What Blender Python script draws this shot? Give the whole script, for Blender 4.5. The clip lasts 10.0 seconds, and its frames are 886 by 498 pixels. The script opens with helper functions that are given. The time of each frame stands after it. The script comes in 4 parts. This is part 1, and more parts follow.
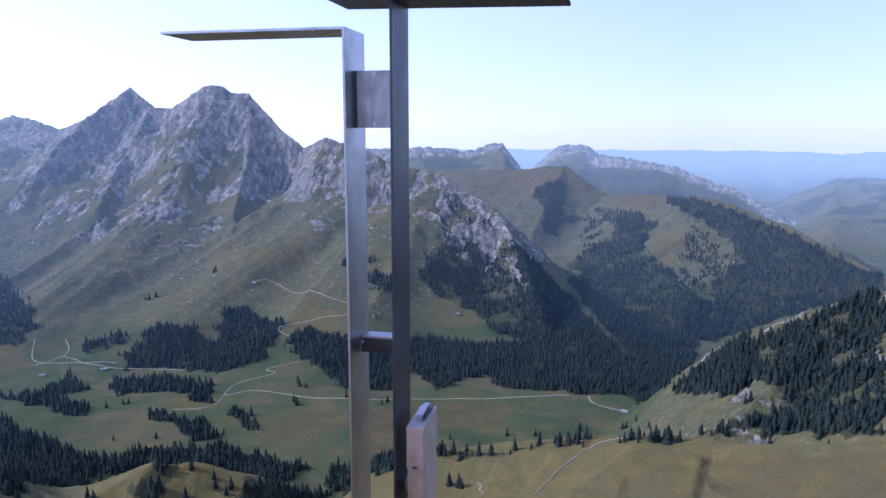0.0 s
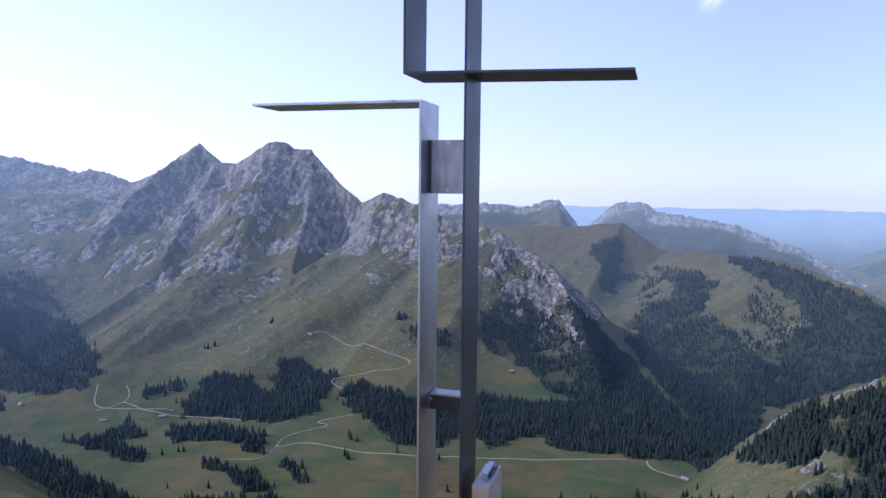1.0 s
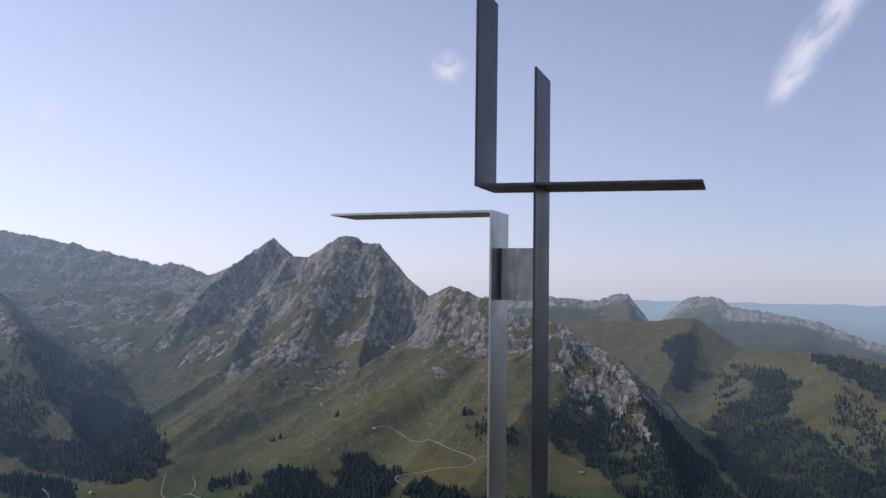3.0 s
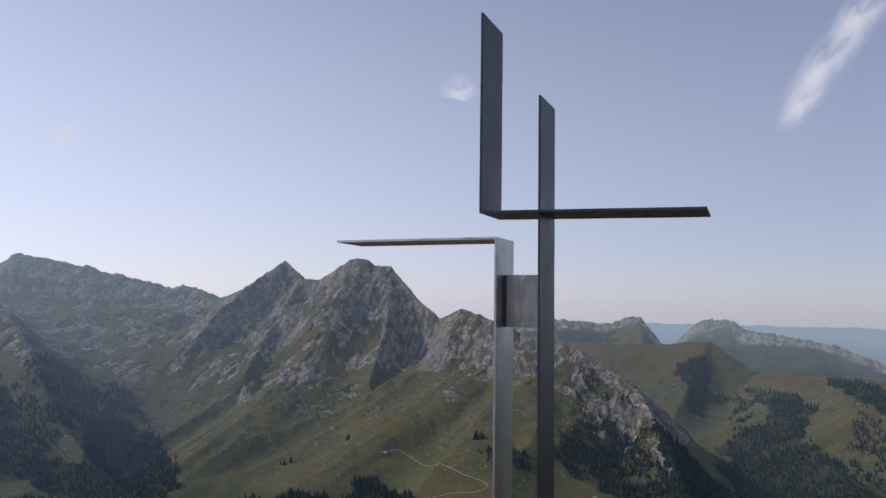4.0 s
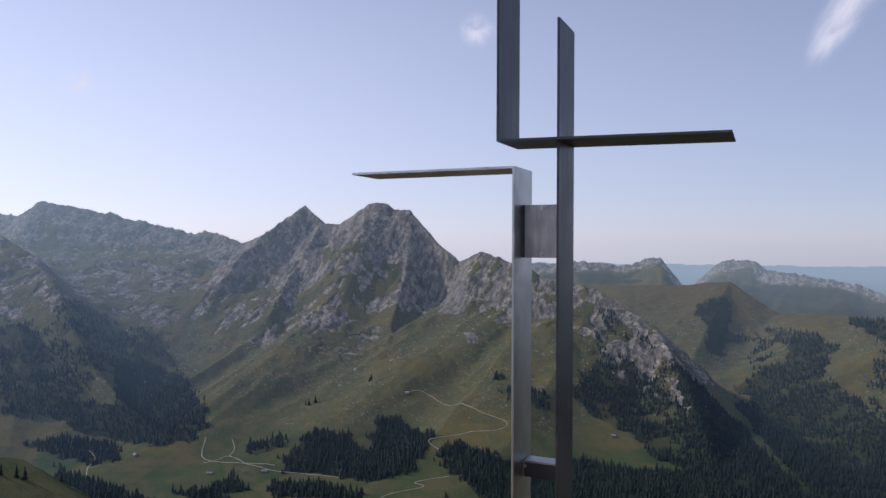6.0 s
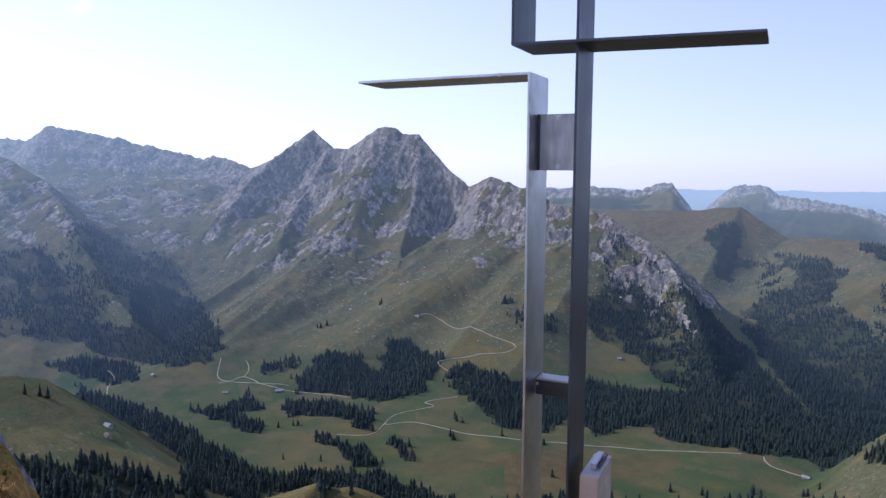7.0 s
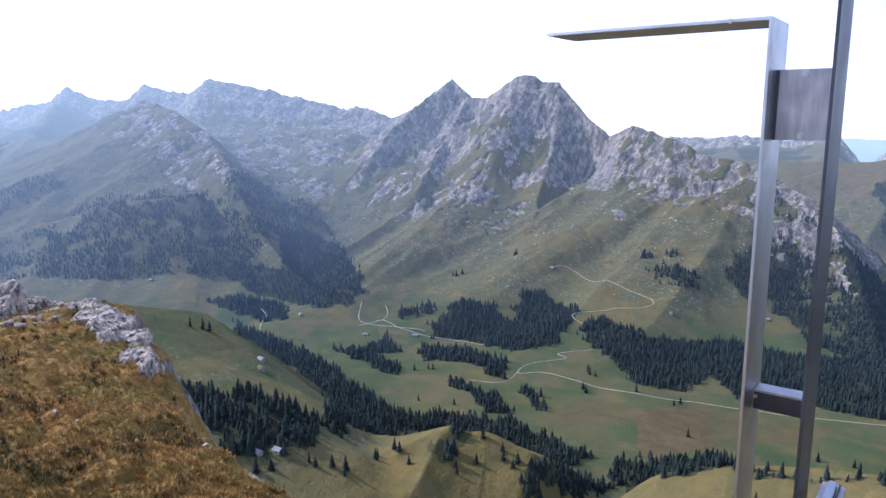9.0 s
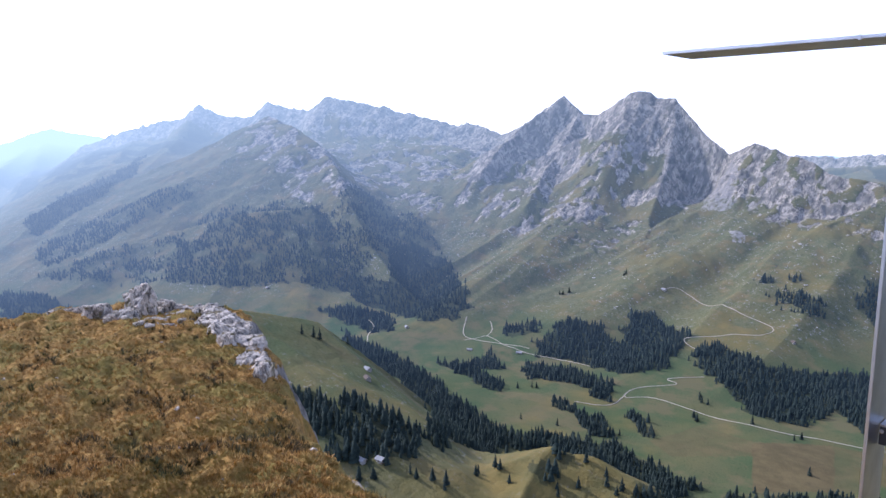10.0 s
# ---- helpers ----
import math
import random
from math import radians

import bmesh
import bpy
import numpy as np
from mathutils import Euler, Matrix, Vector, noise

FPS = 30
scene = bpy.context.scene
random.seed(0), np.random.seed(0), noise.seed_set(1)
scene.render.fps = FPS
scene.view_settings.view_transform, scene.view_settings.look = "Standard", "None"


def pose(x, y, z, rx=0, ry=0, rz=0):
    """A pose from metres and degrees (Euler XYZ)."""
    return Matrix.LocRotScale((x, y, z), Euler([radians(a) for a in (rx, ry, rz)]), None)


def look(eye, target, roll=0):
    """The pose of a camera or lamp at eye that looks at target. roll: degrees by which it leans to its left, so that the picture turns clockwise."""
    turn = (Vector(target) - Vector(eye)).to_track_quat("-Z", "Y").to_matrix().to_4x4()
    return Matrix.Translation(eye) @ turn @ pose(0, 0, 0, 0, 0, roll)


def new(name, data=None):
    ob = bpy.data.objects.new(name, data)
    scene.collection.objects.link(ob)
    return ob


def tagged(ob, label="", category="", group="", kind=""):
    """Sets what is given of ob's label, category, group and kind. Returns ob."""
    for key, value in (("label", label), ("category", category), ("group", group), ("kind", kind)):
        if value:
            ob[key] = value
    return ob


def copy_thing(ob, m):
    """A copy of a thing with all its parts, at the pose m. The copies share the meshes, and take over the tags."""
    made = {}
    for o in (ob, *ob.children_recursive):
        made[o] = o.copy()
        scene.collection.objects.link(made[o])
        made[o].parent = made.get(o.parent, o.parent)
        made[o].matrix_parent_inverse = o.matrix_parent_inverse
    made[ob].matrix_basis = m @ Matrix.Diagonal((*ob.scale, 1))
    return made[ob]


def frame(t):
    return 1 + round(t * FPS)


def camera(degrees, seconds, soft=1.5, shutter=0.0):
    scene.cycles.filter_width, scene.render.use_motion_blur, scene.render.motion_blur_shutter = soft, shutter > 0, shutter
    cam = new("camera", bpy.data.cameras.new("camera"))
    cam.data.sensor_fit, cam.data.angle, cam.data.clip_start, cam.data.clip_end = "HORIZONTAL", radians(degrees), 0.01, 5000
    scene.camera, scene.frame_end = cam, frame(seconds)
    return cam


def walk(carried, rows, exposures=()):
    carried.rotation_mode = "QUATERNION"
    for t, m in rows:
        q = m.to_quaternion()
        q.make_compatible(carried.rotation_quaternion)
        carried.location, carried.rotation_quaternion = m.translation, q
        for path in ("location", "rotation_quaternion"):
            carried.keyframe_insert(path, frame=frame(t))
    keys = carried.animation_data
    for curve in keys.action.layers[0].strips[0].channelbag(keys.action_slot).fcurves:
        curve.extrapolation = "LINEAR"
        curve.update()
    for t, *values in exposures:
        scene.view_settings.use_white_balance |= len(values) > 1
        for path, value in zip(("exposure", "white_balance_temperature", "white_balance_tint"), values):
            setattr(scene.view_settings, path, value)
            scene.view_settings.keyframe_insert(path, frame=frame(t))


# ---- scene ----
cam = camera(62.9, 10.0)
PATH = [
    (0, (1.254, -0.47, 1.603), (0.83, 1.457, 1.279), 0.1),
    (0.5, (1.232, -0.566, 1.632), (0.725, 1.354, 1.386), 0.4),
    (1, (1.215, -0.626, 1.655), (0.639, 1.281, 1.481), 0.6),
    (1.5, (1.209, -0.693, 1.682), (0.573, 1.2, 1.579), 0.7),
    (2, (1.212, -0.717, 1.701), (0.527, 1.162, 1.662), 0.7),
    (2.5, (1.207, -0.711, 1.712), (0.481, 1.153, 1.735), 0.7),
    (4, (1.256, -0.706, 1.751), (0.475, 1.13, 1.894), 0.8),
    (4.5, (1.238, -0.724, 1.747), (0.443, 1.106, 1.879), 0.6),
    (5, (1.241, -0.709, 1.74), (0.431, 1.116, 1.861), 0.5),
    (5.5, (1.247, -0.695, 1.719), (0.426, 1.127, 1.797), 0.3),
    (6.8, (1.219, -0.545, 1.63), (0.376, 1.259, 1.444), 0.2),
    (7, (1.174, -0.514, 1.619), (0.326, 1.285, 1.399), 0.2),
    (7.5, (1.035, -0.369, 1.594), (0.154, 1.402, 1.297), 0.2),
    (8, (0.892, -0.249, 1.578), (-0.051, 1.48, 1.23), 0.2),
    (8.5, (0.765, -0.152, 1.618), (-0.269, 1.52, 1.249), -0.1),
    (9, (0.695, -0.184, 1.706), (-0.463, 1.408, 1.35), -0.1),
    (9.3, (0.724, -0.166, 1.711), (-0.511, 1.369, 1.369), -0.2),
    (9.5, (0.737, -0.209, 1.724), (-0.539, 1.294, 1.391), -0.1),
    (10, (0.733, -0.241, 1.713), (-0.653, 1.166, 1.401), 0.1),
]
# seconds, stops, kelvin, tint
EXPOSURES = [(0, 0.05, 4800, 28), (2.0, -0.36, 5400, 21), (2.5, -0.52, 5600, 18), (4.0, -0.85, 6000, 15), (5.5, -0.85, 6000, 15), (7.0, -0.14, 5250, 23), (8.5, 0.35, 5250, 22), (10, 0.56, 5300, 21)]
walk(cam, [(t, look(eye, at, roll)) for t, eye, at, roll in PATH], EXPOSURES)


# ---- daylight ----
SUN_AZIMUTH, SUN_HEIGHT = 101.0, 37.0  # degrees to the left of +y, and above the horizon
sun = new("sun", bpy.data.lights.new("sun", "SUN"))
sun.data.energy, sun.data.angle, sun.data.color = 3.0, radians(0.53), (1.0, 0.915, 0.79)
sun.matrix_world = look((-math.sin(radians(SUN_AZIMUTH)) * 50, math.cos(radians(SUN_AZIMUTH)) * 50, math.tan(radians(SUN_HEIGHT)) * 50), (0, 0, 0))
world = bpy.data.worlds.new("sky")
scene.world = world
world.use_nodes = True
nodes, links = world.node_tree.nodes, world.node_tree.links
sky = nodes.new("ShaderNodeTexSky")
sky.sky_type, sky.sun_disc = "NISHITA", False
sky.sun_elevation, sky.sun_rotation = radians(SUN_HEIGHT), radians(-SUN_AZIMUTH)
sky.altitude, sky.air_density, sky.dust_density, sky.ozone_density = 1200, 1.0, 0.8, 1.0
veil = nodes.new("ShaderNodeHueSaturation")  # a thin high veil of ice cloud pales the blue
veil.inputs["Saturation"].default_value, veil.inputs["Value"].default_value = 0.82, 1.28
links.new(sky.outputs["Color"], veil.inputs["Color"])
dust = nodes.new("ShaderNodeMix")  # dusty summer air, a little rosy
dust.data_type, dust.blend_type = "RGBA", "MULTIPLY"
dust.inputs[0].default_value, dust.inputs[7].default_value = 1.0, (1.025, 0.985, 1.01, 1)
links.new(veil.outputs["Color"], dust.inputs[6])
aim = nodes.new("ShaderNodeTexCoord").outputs["Generated"]
rise = nodes.new("ShaderNodeSeparateXYZ")
links.new(aim, rise.inputs[0])
low = nodes.new("ShaderNodeMapRange")  # summer haze lies thick over the horizon and thins upwards
low.interpolation_type = "SMOOTHSTEP"
links.new(rise.outputs["Z"], low.inputs["Value"])
for key, value in (("From Min", -0.02), ("From Max", 0.7), ("To Min", 0.56), ("To Max", 0.1)):
    low.inputs[key].default_value = value
near_sun = nodes.new("ShaderNodeVectorMath")
near_sun.operation = "DOT_PRODUCT"
near_sun.inputs[1].default_value = (-math.sin(radians(SUN_AZIMUTH)), math.cos(radians(SUN_AZIMUTH)), 0)
links.new(aim, near_sun.inputs[0])
warm = nodes.new("ShaderNodeMapRange")
links.new(near_sun.outputs["Value"], warm.inputs["Value"])
for key, value in (("From Min", -0.3), ("From Max", 1.0), ("To Min", 0.0), ("To Max", 1.0)):
    warm.inputs[key].default_value = value
tint = nodes.new("ShaderNodeMix")
tint.data_type = "RGBA"
links.new(warm.outputs[0], tint.inputs[0])
tint.inputs[6].default_value, tint.inputs[7].default_value = (5.5, 5.8, 6.9, 1), (13.0, 12.6, 13.6, 1)
haze = nodes.new("ShaderNodeMix")
haze.data_type = "RGBA"
links.new(low.outputs[0], haze.inputs[0])
links.new(dust.outputs[2], haze.inputs[6])
links.new(tint.outputs[2], haze.inputs[7])
links.new(haze.outputs[2], nodes["Background"].inputs["Color"])
nodes["Background"].inputs["Strength"].default_value = 0.14


# ---- materials ----
class Mat:
    """A small helper to wire node materials."""

    def __init__(self, name):
        self.mat = bpy.data.materials.new(name)
        self.mat.use_nodes = True
        self.n, self.l = self.mat.node_tree.nodes, self.mat.node_tree.links
        self.bsdf = self.n["Principled BSDF"]

    def set(self, **values):
        for key, value in values.items():
            socket = self.bsdf.inputs[key.replace("_", " ")]
            if hasattr(value, "is_linked"):
                self.l.new(value, socket)
            else:
                socket.default_value = value
        return self.mat

    def node(self, kind, **values):
        node = self.n.new(kind)
        for key, value in values.items():
            if hasattr(value, "is_linked"):
                self.l.new(value, node.inputs[key])
            else:
                node.inputs[key].default_value = value
        return node

    def place(self):
        return self.n.new("ShaderNodeNewGeometry").outputs["Position"]

    def local(self):
        return self.n.new("ShaderNodeTexCoord").outputs["Object"]

    def stretch(self, vector, x, y, z):
        return self.node("ShaderNodeMapping", Vector=vector, Scale=(x, y, z)).outputs["Vector"]

    def noise(self, vector, metres, detail=4.0, rough=0.55):
        return self.node("ShaderNodeTexNoise", Vector=vector, Scale=1.0 / metres, Detail=detail, Roughness=rough).outputs["Fac"]

    def cells(self, vector, metres):
        return self.node("ShaderNodeTexVoronoi", Vector=vector, Scale=1.0 / metres)

    def ramp(self, value, low, high, to_low=0.0, to_high=1.0):
        node = self.n.new("ShaderNodeMapRange")
        node.interpolation_type = "SMOOTHSTEP"
        self.l.new(value, node.inputs["Value"])
        for key, v in (("From Min", low), ("From Max", high), ("To Min", to_low), ("To Max", to_high)):
            node.inputs[key].default_value = v
        return node.outputs["Result"]

    def math(self, how, a, b):
        node = self.n.new("ShaderNodeMath")
        node.operation, node.use_clamp = how, False
        for socket, v in zip(node.inputs, (a, b)):
            if hasattr(v, "is_linked"):
                self.l.new(v, socket)
            else:
                socket.default_value = v
        return node.outputs["Value"]

    def mix(self, share, a, b):
        node = self.n.new("ShaderNodeMix")
        node.data_type, node.clamp_factor = "RGBA", True
        for socket, v in ((node.inputs[0], share), (node.inputs[6], a), (node.inputs[7], b)):
            if hasattr(v, "is_linked"):
                self.l.new(v, socket)
            else:
                socket.default_value = v if isinstance(v, (int, float)) else (*v, 1.0)
        return node.outputs[2]

    def attr(self, name):
        node = self.n.new("ShaderNodeAttribute")
        node.attribute_name = name
        return node.outputs["Fac"]

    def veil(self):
        """Distance haze painted in as emission, over land and woods beyond 1100 m."""
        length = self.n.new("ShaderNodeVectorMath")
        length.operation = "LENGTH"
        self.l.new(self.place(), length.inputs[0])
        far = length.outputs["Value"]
        toward = self.n.new("ShaderNodeVectorMath")  # the painted haze is stronger towards the sun
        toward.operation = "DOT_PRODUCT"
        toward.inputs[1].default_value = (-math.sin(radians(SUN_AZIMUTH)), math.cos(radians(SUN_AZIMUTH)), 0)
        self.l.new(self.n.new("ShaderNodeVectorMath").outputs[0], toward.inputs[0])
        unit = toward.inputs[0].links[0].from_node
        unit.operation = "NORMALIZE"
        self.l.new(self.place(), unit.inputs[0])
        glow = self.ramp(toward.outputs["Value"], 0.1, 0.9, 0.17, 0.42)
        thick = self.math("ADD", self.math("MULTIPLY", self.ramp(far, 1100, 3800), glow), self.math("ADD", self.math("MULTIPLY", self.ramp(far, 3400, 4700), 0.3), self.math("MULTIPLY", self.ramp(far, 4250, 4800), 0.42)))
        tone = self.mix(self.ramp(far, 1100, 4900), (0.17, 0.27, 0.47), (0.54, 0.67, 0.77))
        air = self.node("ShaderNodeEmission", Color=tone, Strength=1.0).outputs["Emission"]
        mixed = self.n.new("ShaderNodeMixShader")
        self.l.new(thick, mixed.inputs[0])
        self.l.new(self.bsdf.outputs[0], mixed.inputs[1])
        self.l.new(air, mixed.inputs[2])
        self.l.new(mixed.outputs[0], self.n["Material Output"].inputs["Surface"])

    def bump(self, value, strength, metres):
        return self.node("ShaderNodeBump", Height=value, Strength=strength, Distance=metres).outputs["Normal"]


def land_material(name, hazy=False):
    """Meadow, scree and limestone; hazy paints distance haze over it as emission."""
    m = Mat(name)
    p = m.place()
    coarse, mid, fine = m.noise(p, 120, 5), m.noise(p, 22, 5, 0.6), m.noise(p, 4.5, 3, 0.6)
    grass = m.mix(m.ramp(mid, 0.3, 0.7), (0.094, 0.104, 0.046), (0.15, 0.14, 0.068))
    grass = m.mix(m.ramp(fine, 0.45, 0.75), grass, (0.058, 0.07, 0.026))
    dry = m.mix(m.ramp(mid, 0.35, 0.7), (0.205, 0.15, 0.046), (0.14, 0.116, 0.036))
    lush = m.mix(m.ramp(coarse, 0.4, 0.65), (0.066, 0.096, 0.037), (0.108, 0.108, 0.046))
    lush = m.mix(m.ramp(fine, 0.5, 0.8), lush, (0.05, 0.076, 0.028))
    grass = m.mix(m.ramp(m.noise(p, 60, 6, 0.65), 0.5, 0.66, 0.0, 0.8), grass, (0.175, 0.135, 0.058))
    lush = m.mix(m.ramp(m.noise(p, 75, 5, 0.6), 0.5, 0.62, 0.0, 0.75), lush, (0.14, 0.115, 0.054))
    ground = m.mix(m.attr("lush"), grass, lush)
    ground = m.mix(m.math("MULTIPLY", m.attr("dry"), m.ramp(coarse, 0.3, 0.6, 0.6, 1.0)), ground, dry)
    ground = m.mix(m.attr("soil"), ground, m.mix(m.ramp(mid, 0.3, 0.7), (0.1, 0.076, 0.034), (0.15, 0.112, 0.05)))
    dip = m.node("ShaderNodeMapping", Vector=p, Rotation=(radians(24), radians(-38), 0), Scale=(1, 1, 0.3))
    beds = m.noise(dip.outputs["Vector"], 15, 7, 0.66)
    stone = m.mix(m.ramp(beds, 0.32, 0.62), (0.15, 0.132, 0.104), (0.56, 0.485, 0.375))
    cracks = m.noise(m.stretch(dip.outputs["Vector"], 1, 0.6, 1), 5.5, 6, 0.75)
    stone = m.mix(m.ramp(cracks, 0.5, 0.4, 0.0, 0.75), stone, (0.07, 0.066, 0.056))
    stone = m.mix(m.ramp(m.noise(p, 38, 4), 0.45, 0.62), stone, (0.21, 0.192, 0.155))
    gullies = m.noise(m.stretch(p, 1, 0.28, 0.22), 13, 6, 0.68)
    stone = m.mix(m.ramp(gullies, 0.47, 0.36, 0.0, 0.8), stone, (0.085, 0.08, 0.068))
    stone = m.mix(m.ramp(gullies, 0.55, 0.66, 0.0, 0.8), stone, (0.54, 0.475, 0.38))
    stone = m.mix(m.ramp(m.noise(m.stretch(p, 1, 1, 0.6), 19, 6, 0.7), 0.54, 0.64, 0.0, 0.6), stone, (0.115, 0.112, 0.06))
    stones = m.math("MULTIPLY", m.ramp(m.noise(p, 10, 6, 0.8), 0.57, 0.63), m.ramp(m.noise(p, 160, 4, 0.6), 0.36, 0.6, 0.1, 1.0))
    stones = m.math("MULTIPLY", stones, m.math("SUBTRACT", 1.0, m.math("MAXIMUM", m.attr("lush"), m.attr("dry"))))
    ground = m.mix(stones, ground, (0.34, 0.325, 0.3))
    edge = m.math("ADD", m.attr("rock"), m.math("MULTIPLY", m.math("SUBTRACT", m.noise(p, 26, 7, 0.7), 0.5), 1.5))
    ground = m.mix(m.ramp(edge, 0.42, 0.62), ground, stone)
    ground = m.mix(m.ramp(m.math("ADD", m.attr("scree"), m.math("MULTIPLY", m.math("SUBTRACT", m.noise(p, 14, 5, 0.7), 0.5), 0.9)), 0.4, 0.65), ground, m.mix(fine, (0.25, 0.228, 0.198), (0.36, 0.33, 0.288)))
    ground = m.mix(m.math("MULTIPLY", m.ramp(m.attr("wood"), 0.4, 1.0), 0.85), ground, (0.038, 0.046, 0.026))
    relief = m.math("ADD", m.math("MULTIPLY", m.math("ADD", beds, m.math("MULTIPLY", cracks, 0.6)), m.attr("rock")), m.math("MULTIPLY", fine, 0.15))
    m.set(Base_Color=ground, Roughness=0.95, Specular_IOR_Level=0.1, Normal=m.bump(relief, 1.0, 10.0))
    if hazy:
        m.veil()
    return m.mat


LAND = land_material("alpine_land")
# same land colours with distance haze mixed in as emission
HAZE_PAINTED_LAND = land_material("alpine_land_painted_haze", True)


def steel_material():
    m = Mat("brushed_steel")
    p = m.local()
    brush = m.noise(m.stretch(p, 60, 60, 1.2), 1.0, 3)
    stain = m.noise(p, 0.25, 4)
    tone = m.mix(m.ramp(stain, 0.35, 0.7), (0.52, 0.52, 0.53), (0.42, 0.415, 0.41))
    rough = m.math("ADD", m.ramp(stain, 0.3, 0.7, 0.3, 0.4), m.math("MULTIPLY", brush, 0.1))
    return m.set(Base_Color=tone, Metallic=1.0, Roughness=rough, Normal=m.bump(brush, 0.06, 0.002))


STEEL = steel_material()


def simple_material(name, low, high, metres, rough=0.9, metallic=0.0, bump=0.0):
    """Two tones that vary over that many metres, with finer grain inside."""
    m = Mat(name)
    p = m.place()
    share = m.math("ADD", m.math("MULTIPLY", m.noise(p, metres, 4), 0.7), m.math("MULTIPLY", m.noise(p, metres / 9, 3), 0.3))
    values = dict(Base_Color=m.mix(m.ramp(share, 0.35, 0.65), low, high), Roughness=rough, Metallic=metallic)
    if bump:
        values["Normal"] = m.bump(m.noise(p, metres / 5, 5), 0.6, bump)
    return m.set(**values)


GRAVEL = simple_material("pale_gravel", (0.34, 0.29, 0.21), (0.45, 0.39, 0.3), 9)
BARK = simple_material("spruce_bark", (0.07, 0.05, 0.035), (0.12, 0.09, 0.065), 1.5)


def spruce_material(name, hazy=False):
    m = Mat(name)
    island = m.n.new("ShaderNodeNewGeometry").outputs["Random Per Island"]
    grove = m.noise(m.place(), 70, 3)
    tone = m.mix(island, (0.015, 0.026, 0.023), (0.033, 0.047, 0.035))
    tone = m.mix(m.ramp(grove, 0.4, 0.65), tone, (0.028, 0.04, 0.032))
    m.set(Base_Color=tone, Roughness=0.85, Specular_IOR_Level=0.15)
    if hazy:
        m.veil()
    return m.mat


SPRUCE = spruce_material("spruce_needles")
HAZE_PAINTED_SPRUCE = spruce_material("spruce_painted_haze", True)


def dark_steel_material():
    m = Mat("dark_weathered_steel")
    p = m.local()
    brush, stain = m.noise(m.stretch(p, 60, 60, 1.2), 1.0, 3), m.noise(p, 0.3, 5)
    tone = m.mix(m.ramp(stain, 0.35, 0.7), (0.05, 0.053, 0.06), (0.085, 0.088, 0.097))
    return m.set(Base_Color=tone, Metallic=0.6, Roughness=m.ramp(m.math("ADD", m.math("MULTIPLY", stain, 0.7), m.math("MULTIPLY", brush, 0.3)), 0.3, 0.7, 0.34, 0.52),
                 Normal=m.bump(brush, 0.05, 0.002))


DARK_STEEL = dark_steel_material()


def turf_material():
    m = Mat("autumn_turf")
    p = m.place()
    big, mid, fine = m.noise(p, 6, 4), m.noise(p, 0.9, 5, 0.65), m.noise(p, 0.18, 3)
    tone = m.mix(m.ramp(mid, 0.35, 0.65), (0.21, 0.115, 0.03), (0.42, 0.245, 0.068))
    tone = m.mix(m.ramp(big, 0.42, 0.62), tone, (0.2, 0.15, 0.036))
    tone = m.mix(m.ramp(m.noise(p, 0.5, 4), 0.56, 0.72), tone, (0.045, 0.034, 0.014))
    tone = m.mix(m.ramp(fine, 0.5, 0.8), tone, (0.38, 0.245, 0.08))
    stone = m.mix(m.ramp(m.noise(m.stretch(p, 1, 1, 0.5), 1.6, 6, 0.65), 0.35, 0.62), (0.085, 0.08, 0.07), (0.3, 0.27, 0.23))
    tone = m.mix(m.ramp(m.math("ADD", m.attr("rock"), m.math("MULTIPLY", m.math("SUBTRACT", mid, 0.5), 0.8)), 0.45, 0.6), tone, stone)
    return m.set(Base_Color=tone, Roughness=0.95, Specular_IOR_Level=0.1, Normal=m.bump(m.math("ADD", mid, m.math("MULTIPLY", fine, 0.4)), 1.0, 0.35))


TURF = turf_material()


def blade_material(name, *tones):
    m = Mat(name)
    island = m.n.new("ShaderNodeNewGeometry").outputs["Random Per Island"]
    tone = m.mix(m.ramp(island, 0.1, 0.9), tones[0], tones[1])
    tone = m.mix(m.ramp(m.noise(m.place(), 4.5, 4), 0.45, 0.62), tone, tones[2])
    return m.set(Base_Color=tone, Roughness=0.8, Specular_IOR_Level=0.2)


GRASS = blade_material("dry_grass", (0.2, 0.105, 0.026), (0.58, 0.35, 0.095), (0.27, 0.185, 0.042))
SHRUB = blade_material("dwarf_shrub_leaves", (0.06, 0.042, 0.018), (0.11, 0.078, 0.026), (0.07, 0.07, 0.02))


def limestone_material():
    m = Mat("limestone")
    p = m.place()
    cracks = m.noise(m.stretch(p, 1, 1, 0.4), 0.8, 7, 0.72)
    stain = m.noise(p, 2.6, 4)
    tone = m.mix(m.ramp(cracks, 0.38, 0.56), (0.11, 0.092, 0.07), (0.62, 0.53, 0.41))
    tone = m.mix(m.ramp(m.noise(m.stretch(p, 1, 1, 0.5), 0.28, 5, 0.7), 0.47, 0.35, 0.0, 0.7), tone, (0.1, 0.085, 0.065))
    tone = m.mix(m.ramp(stain, 0.52, 0.7, 0.0, 0.55), tone, (0.28, 0.25, 0.215))
    tone = m.mix(m.ramp(m.noise(p, 1.7, 5), 0.56, 0.66), tone, (0.14, 0.11, 0.045))
    return m.set(Base_Color=tone, Roughness=0.9, Normal=m.bump(cracks, 1.0, 0.5))


